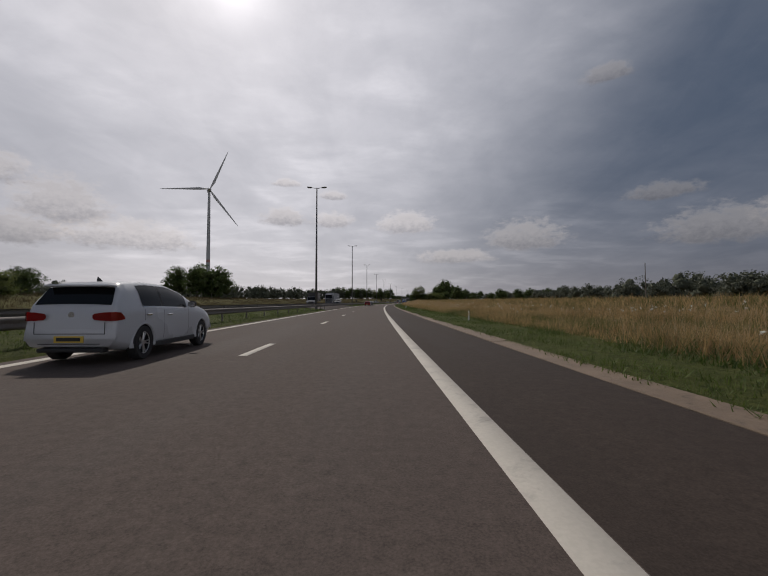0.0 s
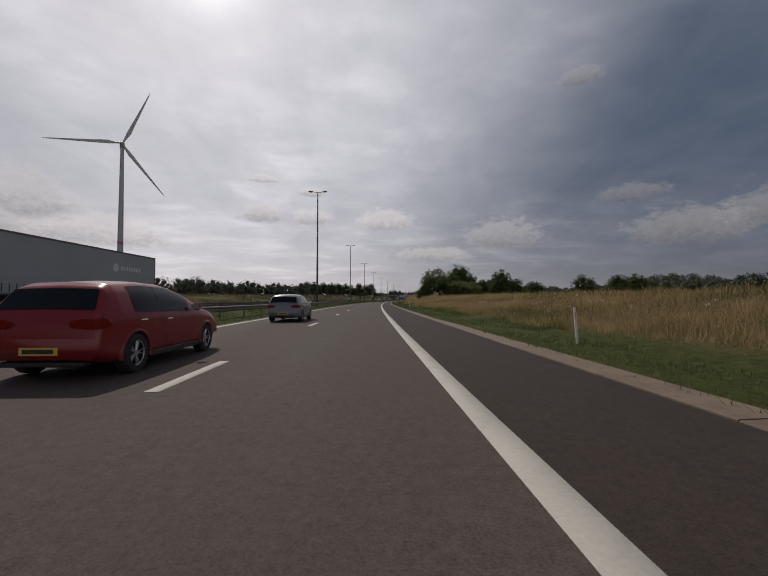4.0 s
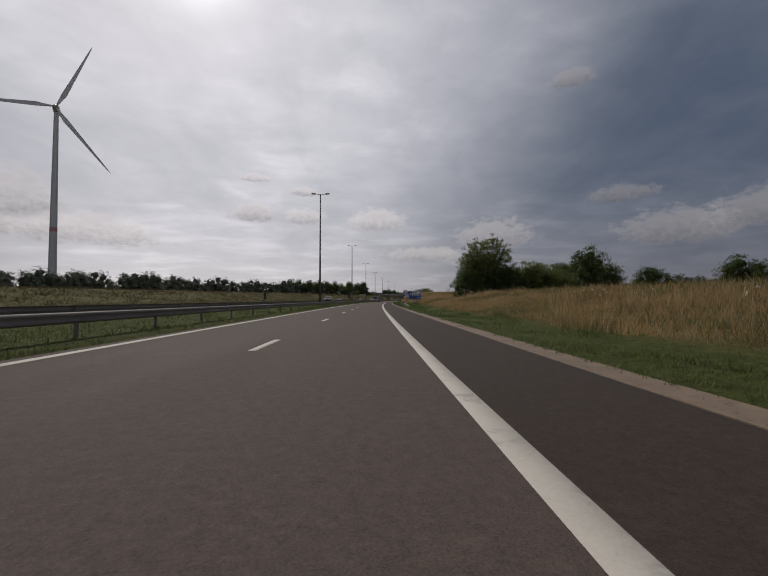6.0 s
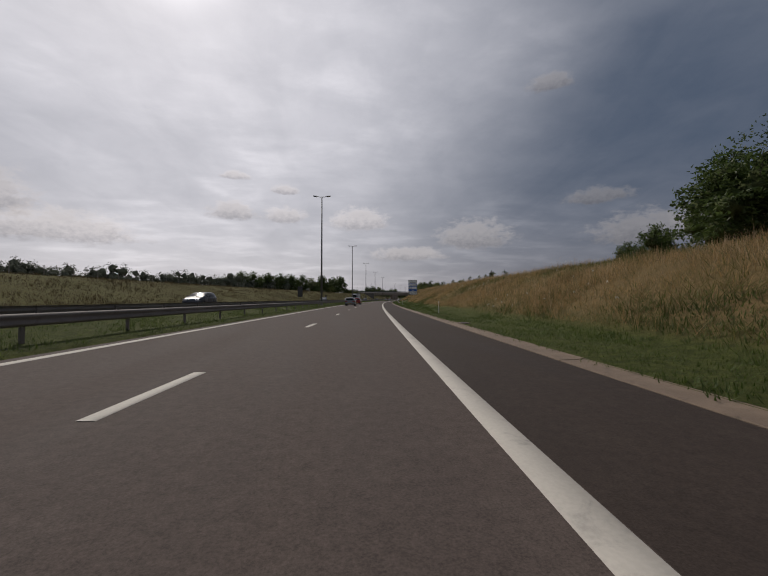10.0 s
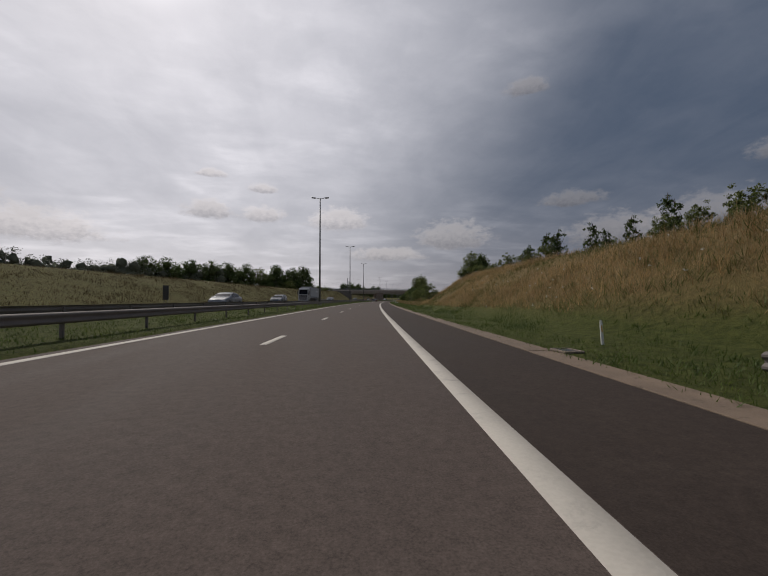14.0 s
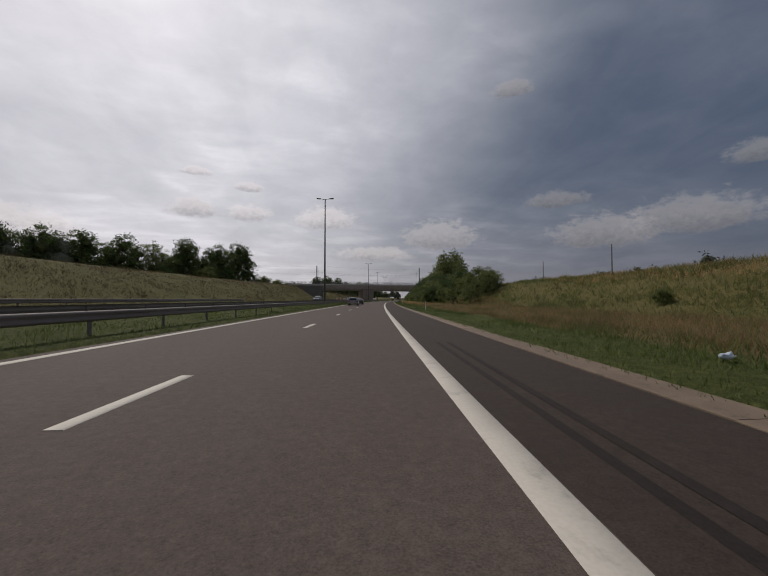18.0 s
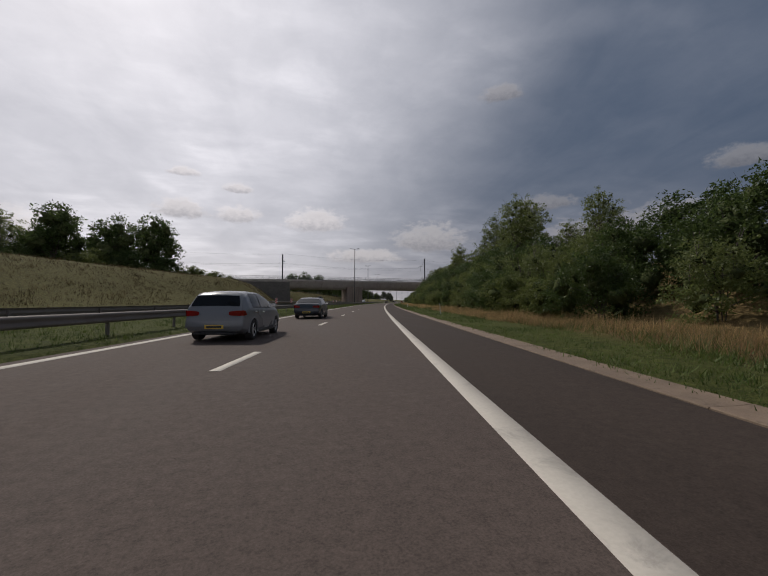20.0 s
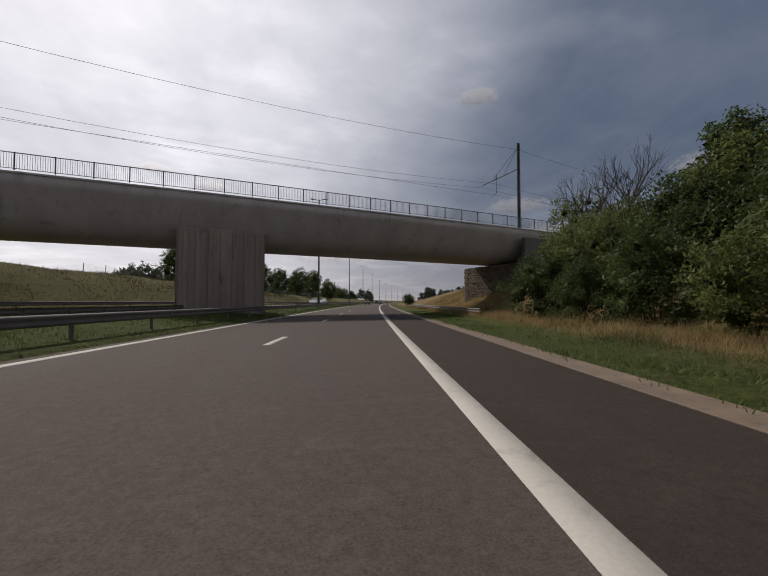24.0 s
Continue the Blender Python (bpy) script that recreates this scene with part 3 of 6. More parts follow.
# ---- paved crossover in the median ----
tagged(new("median_paving", sweep("median_paving", [(-12.0, 0.47), (-9.6, 0.28), (-7.1, 0.05)], 60, 112, 4, ASPHALT_SIDE)), "paved crossover strip in the median", "road", kind="structure")


# ---- railway bridge, set askew over the road ----
BRIDGE_S, SKEW = 748.1, 0.46
BRIDGE = at(BRIDGE_S, 0, 0, math.degrees(math.atan(SKEW)))
# local axes: x along the bridge to the right, y across it away from the first side
bridge = thing("railway_bridge", BRIDGE, "grey concrete railway bridge with steel parapets over the motorway", "bridge")
WIDE = 9.5


def bar(bm, a, b, w):
    tube(bm, a, b, w, w, 4)


def deck():
    bm = bmesh.new()
    wing = [(0.0, 8.75), (0.0, 8.30), (0.10, 8.12), (0.40, 7.72), (0.80, 7.15), (1.25, 6.55), (1.75, 6.0), (2.3, 5.6), (2.9, 5.36), (3.5, 5.27)]
    prof = wing + [(WIDE - y, z) for y, z in reversed(wing)]
    xs = np.linspace(-62, 24, 35)
    rings = [[bm.verts.new((x, y, z + 0.35 * (1 - ((x + 6) / 60) ** 2))) for y, z in prof] for x in xs]
    for a, b in zip(rings[:-1], rings[1:]):
        for i in range(len(prof)):
            j = (i + 1) % len(prof)
            bm.faces.new((a[i], a[j], b[j], b[i]))
    bm.faces.new(rings[0])
    bm.faces.new(rings[-1])
    return bm


def deck_top(x):
    return 8.75 + 0.35 * (1 - ((x + 6) / 60) ** 2)


part("deck", deck(), BRIDGE_CONCRETE, bridge, "brownish grey concrete deck with curved wings", True)
for y in (0.0, WIDE):
    bm = bmesh.new()
    for x in range(-62, 24, 2):
        box(bm, x + 1, y, (deck_top(x) + deck_top(x + 2)) / 2 - 0.02, 2.0, 0.16, 0.14, 0.02)
    part("edge_beam", bm, BRIDGE_CONCRETE, bridge)
# pier
bm = bmesh.new()
box(bm, -12.0, WIDE / 2, -0.5, 6.2, 7.6, 7.3, 0.15)
pier = part("pier", bm, DARK_CONCRETE, bridge, "weathered ribbed concrete pier in the median")
for k in range(7):
    for e in (-1, 1):
        bm = bmesh.new()
        box(bm, -12.0 + e * 3.13, 1.6 + 1.05 * k, -0.4, 0.14, 0.5, 7.0, 0.04)
        part("rib", bm, DARK_CONCRETE, pier)
    for y in (0.9, WIDE - 0.9):
        bm = bmesh.new()
        box(bm, -14.55 + 0.85 * k, y, -0.4, 0.34, 0.12, 7.0, 0.03)
        part("rib", bm, DARK_CONCRETE, pier)
# abutments, with the shade under the bridge put into their colour
for x0, x1, label in ((17.45, 28.0, "concrete abutment, shade in its colour, with a rubble stone corner"), (-66.0, -36.8, "concrete abutment on the far bank, shade in its colour")):
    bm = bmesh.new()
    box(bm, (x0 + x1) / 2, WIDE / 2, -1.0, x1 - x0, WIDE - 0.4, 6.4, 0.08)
    face = part("abutment", bm, ABUTMENT_SHADED, bridge, label)
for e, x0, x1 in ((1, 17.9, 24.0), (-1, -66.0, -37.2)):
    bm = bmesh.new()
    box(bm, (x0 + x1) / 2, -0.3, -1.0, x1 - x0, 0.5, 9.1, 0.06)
    part("wing_wall", bm, ABUTMENT_SHADED, bridge)


def stone_mesh(seed):
    r = random.Random(seed)
    bm = bmesh.new()
    made = box(bm, 0, 0, 0, 0.62, 0.30, 0.30, 0.03)
    for v in bm.verts:
        v.co += Vector((r.uniform(-0.02, 0.02), r.uniform(-0.02, 0.02), r.uniform(-0.015, 0.015)))
    return finish(bm, "stone", STONE)


STONES = [stone_mesh(k) for k in range(5)]
rs = random.Random(4)
for row in range(17):
    for k in range(3):
        ob = part("stone", rs.choice(STONES), None, bridge)
        ob.matrix_local = Matrix.Translation((17.65 + 0.66 * k + (0.3 if row % 2 else 0), -0.52 + rs.uniform(-0.02, 0.02), -0.2 + 0.33 * row))
    for k in range(14):
        ob = part("stone", rs.choice(STONES), None, bridge)
        ob.matrix_local = Matrix.Translation((17.32 + rs.uniform(-0.02, 0.02), -0.2 + 0.66 * k + (0.3 if row % 2 else 0), -0.2 + 0.33 * row)) @ Matrix.Rotation(math.pi / 2, 4, "Z")


# parapets: posts, two rails and thin uprights
def baluster_mesh():
    bm = bmesh.new()
    for k in range(1, 16):
        box(bm, 2.0 * k / 16, 0, 0.10, 0.018, 0.018, 0.92)
    return finish(bm, "railing_infill", MAST_STEEL)


BALUSTERS = baluster_mesh()
for y in (0.05, WIDE - 0.05):
    for x in range(-62, 24, 2):
        a, b = deck_top(x) + 0.2, deck_top(x + 2) + 0.2
        bm = bmesh.new()
        box(bm, 0, 0, 0, 0.07, 0.07, 1.12)
        ob = part("post", bm, MAST_STEEL, bridge)
        ob.matrix_local = Matrix.Translation((x, y, a))
        bm = bmesh.new()
        bar(bm, (x, y, a + 1.08), (x + 2, y, b + 1.08), 0.035)
        part("handrail", bm, MAST_STEEL, bridge)
        bm = bmesh.new()
        bar(bm, (x, y, a + 0.10), (x + 2, y, b + 0.10), 0.022)
        part("lower_rail", bm, MAST_STEEL, bridge)
        ob = part("railing_infill", BALUSTERS, None, bridge)
        ob.matrix_local = Matrix.Translation((x, y, (a + b) / 2))


# catenary masts and wires
def mast(x, y, side):
    root = thing("catenary_mast", BRIDGE @ Matrix.Translation((x, y, deck_top(x))), "dark steel railway mast with a bracket arm", "mast", "railway masts on the bridge")
    bm = bmesh.new()
    box(bm, 0, 0, 0, 0.05, 0.26, 10.0)
    box(bm, 0.12, 0, 0, 0.24, 0.03, 10.0)
    box(bm, -0.12, 0, 0, 0.24, 0.03, 10.0)
    part("pole", bm, MAST_STEEL, root)
    bm = bmesh.new()
    tube(bm, (0, 0, 7.1), (0, side * 6.0, 6.8), 0.07, 0.07, 6)
    arm = part("bracket_arm", bm, MAST_STEEL, root)
    bm = bmesh.new()
    tube(bm, (0, 0, 9.6), (0, side * 4.4, 6.9), 0.02, 0.02, 5)
    tube(bm, (0, 0, 9.6), (0, side * 2.4, 7.0), 0.02, 0.02, 5)
    part("stay", bm, MAST_STEEL, root)
    bm = bmesh.new()
    tube(bm, (0, side * 3.6, 6.9), (0, side * 3.6, 5.2), 0.035, 0.035, 6)
    tube(bm, (0, side * 3.6, 5.3), (0, side * 4.6, 4.8), 0.03, 0.02, 6)
    tube(bm, (0, side * 3.6, 7.4), (0, side * 3.6, 6.9), 0.06, 0.06, 8)
    part("dropper_arm", bm, MAST_STEEL, root)


mast(18.7, 1.0, 1)
mast(-38.4, 8.5, -1)
def wire_mesh(points, radius):
    """One thin wire through the points, five-sided."""
    v, f = [], []
    for i, p in enumerate(points):
        v += [(p[0], p[1] + radius * math.cos(2 * math.pi * q / 5), p[2] + radius * math.sin(2 * math.pi * q / 5)) for q in range(5)]
        if i:
            f += [(5 * i - 5 + q, 5 * i - 5 + (q + 1) % 5, 5 * i + (q + 1) % 5, 5 * i + q) for q in range(5)]
    return raw_mesh("overhead_wire", v, f, MAST_STEEL)


for y, z0 in ((4.6, 6.6), (4.6, 5.2), (6.6, 6.6), (1.2, 9.6)):
    sag = 1.0 if z0 > 5.5 else 0.15
    pts = [(x0 + (x1 - x0) * u, y, 8.8 + z0 - 4 * sag * u * (1 - u)) for x0, x1 in ((-90, -38.4), (-38.4, 18.7), (18.7, 64)) for u in np.linspace(0, 1, 12)]
    ob = new("overhead_wire", wire_mesh(pts, 0.014))
    ob.matrix_world = BRIDGE
    tagged(ob, "thin overhead railway wire strung between the masts", "wire", "railway wires over the bridge")


# ---- wind turbine ----
def turbine(x, y, facing, phase):
    root = thing("wind_turbine", Matrix.Translation((x, y, 0)) @ Matrix.Rotation(facing, 4, "Z"), "tall pale wind turbine with three blades and a red band", "wind turbine")
    bm = bmesh.new()
    tube(bm, (0, 0, -1), (0, 0, 48), 2.6, 2.2, 24, False)
    tube(bm, (0, 0, 51), (0, 0, 132), 2.15, 1.35, 24, False)
    part("tower", bm, TURBINE_WHITE, root, smooth=True)
    bm = bmesh.new()
    tube(bm, (0, 0, 48), (0, 0, 51), 2.22, 2.17, 24, False)
    part("band", bm, TURBINE_RED, root, "faded red warning band")
    bm = bmesh.new()
    box(bm, 0, 1.5, 131.5, 3.6, 10.0, 4.2, 0.8)
    part("nacelle", bm, TURBINE_WHITE, root)
    bm = bmesh.new()
    tube(bm, (0, -3.4, 133.6), (0, -5.2, 133.6), 1.9, 1.5, 20)
    tube(bm, (0, -5.2, 133.6), (0, -6.8, 133.6), 1.5, 0.3, 20)
    part("hub", bm, TURBINE_WHITE, root, smooth=True)
    for k in range(3):
        a = radians(phase + 120 * k)
        bm = bmesh.new()
        rings = []
        for u, chord, thick in ((0.02, 1.1, 1.0), (0.08, 1.7, 0.9), (0.2, 3.1, 0.6), (0.4, 2.4, 0.42), (0.7, 1.5, 0.25), (0.93, 0.8, 0.12), (1.0, 0.15, 0.05)):
            r = 52 * u
            ring = []
            for q in range(8):
                w = 2 * math.pi * q / 8
                ring.append(bm.verts.new((math.cos(w) * chord * 0.5 + 0.25 * chord, -5.0 + math.sin(w) * thick * 0.5 - 1.2 * u * u, r)))
            rings.append(ring)
        for p, q in zip(rings[:-1], rings[1:]):
            for i in range(8):
                bm.faces.new((p[i], p[(i + 1) % 8], q[(i + 1) % 8], q[i]))
        bm.faces.new(rings[-1])
        bmesh.ops.transform(bm, matrix=Matrix.Translation((0, 0, 133.6)) @ Matrix.Rotation(a, 4, "Y"), verts=bm.verts)
        part("blade", bm, TURBINE_WHITE, root)


turbine(-193.4, 468.0, radians(28), 22)
# ---- vehicles ----
def wheel_parts(root, x, y, r, width, side, rim_mat=RIM):
    """Tyre with a spoked rim; side: which way the outer face looks."""
    bm = bmesh.new()
    n = 28
    prof = [(-0.5, 0.66), (-0.5, 0.93), (-0.36, 1.0), (0.36, 1.0), (0.5, 0.93), (0.5, 0.66)]
    rings = []
    for i in range(n):
        a = 2 * math.pi * i / n
        rings.append([bm.verts.new((px * width, math.cos(a) * pr * r, math.sin(a) * pr * r)) for px, pr in prof])
    for i in range(n):
        p, q = rings[i], rings[(i + 1) % n]
        for j in range(len(prof)):
            k = (j + 1) % len(prof)
            bm.faces.new((p[j], p[k], q[k], q[j]))
    w = part("wheel", bm, RUBBER, root, smooth=False)
    w.matrix_local = Matrix.Translation((x, y, r))
    bm = bmesh.new()
    o = side * width * 0.38
    tube(bm, (o - 0.06 * side, 0, 0), (o, 0, 0), 0.17 * r, 0.15 * r, 12)
    for k in range(5):
        for e in (-0.1, 0.1):
            a = 2 * math.pi * k / 5
            tube(bm, (o - 0.02 * side, math.cos(a + e) * r * 0.12, math.sin(a + e) * r * 0.12), (o - 0.02 * side, math.cos(a + e * 1.7) * r * 0.62, math.sin(a + e * 1.7) * r * 0.62), 0.05 * r, 0.05 * r, 5)
    for i in range(24):
        a, b = 2 * math.pi * i / 24, 2 * math.pi * (i + 1) / 24
        tube(bm, (o, math.cos(a) * r * 0.64, math.sin(a) * r * 0.64), (o, math.cos(b) * r * 0.64, math.sin(b) * r * 0.64), 0.035 * r, 0.035 * r, 5)
    part("rim", bm, rim_mat, w)
    bm = bmesh.new()
    tube(bm, (o - 0.09 * side, 0, 0), (o - 0.07 * side, 0, 0), 0.62 * r, 0.62 * r, 20)
    part("brake_disc", bm, BLACK_TRIM, w)


HATCH = dict(length=4.26, width=1.79, wheel=0.315, axles=(0.83, 3.46),
             roof=[(0.0, 0.62), (0.06, 0.98), (0.34, 1.36), (0.5, 1.43), (1.2, 1.48), (2.0, 1.46), (2.55, 1.32), (3.22, 0.99), (3.7, 0.90), (4.1, 0.76), (4.26, 0.55)],
             belt=[(0.0, 0.60), (0.1, 0.93), (0.5, 0.98), (2.0, 0.95), (3.15, 0.93), (3.7, 0.86), (4.1, 0.72), (4.26, 0.52)], glass=(0.07, 0.33, 2.52, 3.18), sides=((0.80, 1.50), (1.60, 2.66)))
SALOON = dict(length=4.65, width=1.82, wheel=0.325, axles=(0.95, 3.72),
              roof=[(0.0, 0.62), (0.05, 0.98), (0.5, 1.03), (1.25, 1.36), (1.8, 1.43), (2.4, 1.42), (2.95, 1.28), (3.6, 0.99), (4.1, 0.88), (4.5, 0.74), (4.65, 0.55)],
              belt=[(0.0, 0.60), (0.08, 0.92), (1.0, 0.97), (2.4, 0.94), (3.5, 0.92), (4.1, 0.84), (4.5, 0.7), (4.65, 0.52)], glass=(0.55, 1.2, 2.92, 3.55), sides=((1.05, 1.95), (2.03, 2.98)))
SUV = dict(length=4.55, width=1.88, wheel=0.36, axles=(0.88, 3.6),
           roof=[(0.0, 0.75), (0.06, 1.12), (0.3, 1.5), (0.55, 1.62), (1.3, 1.68), (2.2, 1.64), (2.85, 1.44), (3.4, 1.14), (3.9, 1.05), (4.35, 0.92), (4.55, 0.65)],
           belt=[(0.0, 0.72), (0.1, 1.06), (0.6, 1.12), (2.2, 1.08), (3.3, 1.06), (3.9, 1.0), (4.35, 0.86), (4.55, 0.62)], glass=(0.08, 0.3, 2.82, 3.36), sides=((0.45, 1.5), (1.6, 2.9)))


def lerp_at(table, y):
    return float(np.interp(y, [p[0] for p in table], [p[1] for p in table]))


def car(shape, paint, m, label, detail=True, rear_plate=True, group="vehicles on the motorway"):
    """A car whose body is lofted from a roof line and a belt line; y forward from the rear bumper."""
    L, W, r = shape["length"], shape["width"], shape["wheel"]
    root = thing("car", m, label, "car", group)
    base = Matrix.Translation((0, -L / 2, 0))
    hw = W / 2

    def half(y):
        u = 2 * y / L - 1
        return hw * (1 - 0.10 * abs(u) ** 3.5)

    def section(y):
        w, belt, roof = half(y), lerp_at(shape["belt"], y), lerp_at(shape["roof"], y)
        rise = max(0.0, roof - belt)
        lean = min(0.26, rise * 0.42)
        low = 0.22 + 0.10 * max(0, abs(2 * y / L - 1) - 0.8) * 5
        mid, top = 0.52 * belt + 0.10, belt - 0.06
        flank = [(w * (0.965 + 0.035 * math.sin(q * math.pi / 2)), low + 0.10 + (mid - low - 0.10) * q) for q in np.linspace(0, 1, 9)]
        flank += [(w * (1.0 - 0.015 * q * q), mid + (top - mid) * q) for q in np.linspace(0.2, 1, 5)]
        return [(0, low), (w * 0.86, low)] + flank + [(w * 0.955, belt),
                (w * 0.955 - lean * 0.55, belt + rise * 0.62), (w * 0.955 - lean, belt + rise * 0.90), (w * 0.80 - lean, belt + rise * 0.985), (0, roof + 0.012)]

    ys = sorted(set([p[0] for p in shape["roof"]] + [p[0] for p in shape["belt"]] + list(np.linspace(0, L, 110 if detail else 56))))
    bm = bmesh.new()
    rows = []
    for y in ys:
        sec = section(y)
        rows.append([bm.verts.new((-x, y, z)) for x, z in reversed(sec[1:])] + [bm.verts.new((x, y, z)) for x, z in sec])
    c = len(rows[0])
    for p, q in zip(rows[:-1], rows[1:]):
        for i in range(c - 1):
            mid = (p[i].co + p[i + 1].co + q[i].co + q[i + 1].co) / 4
            arch = any((mid.y - a) ** 2 + (mid.z - r) ** 2 < (r * 1.13) ** 2 for a in shape["axles"]) and abs(mid.x) > hw * 0.6
            if not arch:
                bm.faces.new((p[i], p[i + 1], q[i + 1], q[i]))
    bm.faces.new(rows[0])
    bm.faces.new(rows[-1])
    bmesh.ops.remove_doubles(bm, verts=bm.verts, dist=0.004)
    body = part("body", bm, paint, root, smooth=True)
    body.matrix_local = base
    # dark wheel housings
    for a in shape["axles"]:
        for e in (-1, 1):
            bm = bmesh.new()
            n = 20
            ring = [[bm.verts.new((e * x, a + math.cos(t) * r * k, max(0.2, r + math.sin(t) * r * k))) for t in np.linspace(0, math.pi, n)] for x, k in ((hw * 0.52, 1.16), (half(a) * 0.985, 1.17), (half(a) * 0.99, 1.07))]
            for p, q in zip(ring[:-1], ring[1:]):
                for i in range(n - 1):
                    bm.faces.new((p[i], p[i + 1], q[i + 1], q[i]))
            fan = [bm.verts.new((e * hw * 0.52, a + math.cos(t) * r * 1.16, max(0.2, r + math.sin(t) * r * 1.16))) for t in np.linspace(0, math.pi, n)]
            bm.faces.new(fan)
            ob = part("wheel_arch", bm, BLACK_TRIM, root)
            ob.matrix_local = base
            bm = bmesh.new()
            n = 28
            ring = [[bm.verts.new((e * (half(a + math.cos(t) * r * k) + o), a + math.cos(t) * r * k, max(0.24, r + math.sin(t) * r * k))) for t in np.linspace(-0.25, math.pi + 0.25, n)] for o, k in ((-0.03, 1.08), (0.006, 1.09), (0.008, 1.15), (-0.004, 1.24), (-0.05, 1.26))]
            for p, q in zip(ring[:-1], ring[1:]):
                for i in range(n - 1):
                    bm.faces.new((p[i], p[i + 1], q[i + 1], q[i]))
            ob = part("arch_lip", bm, paint, root, "", True)
            ob.matrix_local = base
    for a in shape["axles"]:
        for e in (-1, 1):
            wheel_parts(root, e * (hw - 0.12), a - L / 2, r, 0.21, e)

    def on_side(y, f, e, lift):
        """A point on the cabin's side: f from the belt (0) to the roof edge (1)."""
        w, belt, roof = half(y), lerp_at(shape["belt"], y), lerp_at(shape["roof"], y)
        rise = max(0.0, roof - belt)
        lean = min(0.26, rise * 0.42)
        g = f * 0.9
        x = w * 0.955 - (lean * 0.55 * g / 0.62 if g < 0.62 else lean * (0.55 + 0.45 * (g - 0.62) / 0.28))
        return (e * (x + lift), y, belt + rise * g)

    for e in (-1, 1):
        for y0, y1 in shape["sides"]:
            bm = bmesh.new()
            cols = []
            for y in np.linspace(y0, y1, 8):
                cols.append([bm.verts.new(on_side(y, f, e, 0.006)) for f in (0.06, 0.4, 0.689, 0.86, 0.95)])
            for p, q in zip(cols[:-1], cols[1:]):
                for i in range(4):
                    bm.faces.new((p[i], p[i + 1], q[i + 1], q[i]))
            ob = part("side_window", bm, TINTED, root, "dark tinted side window", True)
            ob.matrix_local = base
        bm = bmesh.new()
        y0, y1 = shape["sides"][0][0], shape["sides"][1][1]
        strip = []
        for y in np.linspace(y0, y1 + 0.08, 10):
            a, b = on_side(y, 0.0, e, 0.009), on_side(y, 0.05, e, 0.010)
            strip.append((bm.verts.new(a), bm.verts.new(b)))
        for p, q in zip(strip[:-1], strip[1:]):
            bm.faces.new((p[0], p[1], q[1], q[0]))
        ob = part("window_trim", bm, CHROME if detail else BLACK_TRIM, root)
        ob.matrix_local = base
        # dark pillar between the windows, door seams
        (_, b0), (b1, _) = shape["sides"]
        bm = bmesh.new()
        cols = [[bm.verts.new(on_side(y, f, e, 0.007)) for f in (0.06, 0.4, 0.689, 0.86, 0.95)] for y in (b0 + 0.004, b1 - 0.004)]
        for i in range(4):
            bm.faces.new((cols[0][i], cols[0][i + 1], cols[1][i + 1], cols[1][i]))
        ob = part("door_pillar", bm, BLACK_TRIM, root)
        ob.matrix_local = base
        for y in (shape["sides"][0][0] + 0.04, (b0 + b1) / 2, shape["sides"][1][1] + 0.02):
            bm = bmesh.new()
            near_wheel = any(abs(y - a) < r * 1.25 for a in shape["axles"])
            belt = lerp_at(shape["belt"], y)
            zs = np.linspace(2.3 * r if near_wheel else 0.34, belt - 0.03, 7)
            w, mid, top, low = half(y), 0.52 * belt + 0.10, belt - 0.06, 0.22
            pts = []
            for z in zs:
                q = min(1.0, max(0.0, (z - low - 0.10) / (mid - low - 0.10)))
                x = w * (0.965 + 0.035 * math.sin(q * math.pi / 2)) if z < mid else w * (1.0 - 0.015 * min(1.0, (z - mid) / (top - mid)) ** 2)
                pts.append([bm.verts.new((e * (x + 0.0025), y + o, z)) for o in (-0.005, 0.005)])
            for p, q in zip(pts[:-1], pts[1:]):
                bm.faces.new((p[0], p[1], q[1], q[0]))
            ob = part("door_seam", bm, BLACK_TRIM, root)
            ob.matrix_local = base
        # mirror, handles, sill
        bm = bmesh.new()
        y = shape["sides"][1][1] + 0.02
        p = on_side(y, 0.12, e, 0.0)
        box(bm, p[0] + e * 0.14, y, p[2] - 0.02, 0.20, 0.12, 0.15, 0.05)
        mirror = part("door_mirror", bm, BLACK_TRIM if detail else paint, root)
        mirror.matrix_local = base
        bm = bmesh.new()
        box(bm, p[0] + e * 0.14, y - 0.058, p[2], 0.16, 0.01, 0.10)
        part("mirror_glass", bm, CHROME, mirror)
        for y0, y1 in shape["sides"]:
            bm = bmesh.new()
            y = y0 + 0.17
            box(bm, e * (half(y) * 0.985 + 0.018), y, lerp_at(shape["belt"], y) - 0.15, 0.03, 0.19, 0.03, 0.008)
            ob = part("door_handle", bm, CHROME, root, "chrome door handle")
            ob.matrix_local = base
        bm = bmesh.new()
        a0, a1 = shape["axles"]
        box(bm, e * (hw * 0.955), (a0 + a1) / 2, 0.2, 0.05, a1 - a0 - 2.5 * r, 0.10, 0.015)
        ob = part("side_sill", bm, BLACK_TRIM, root)
        ob.matrix_local = base
    # rear and front screens
    g0, g1, g2, g3 = shape["glass"]
    for name, y0, y1, lift in (("rear_window", g0, g1, -1), ("windscreen", g2, g3, 1)):
        bm = bmesh.new()
        cols = []
        for y in np.linspace(y0 + 0.02, y1 - 0.02, 6):
            belt, roof = lerp_at(shape["belt"], y), lerp_at(shape["roof"], y)
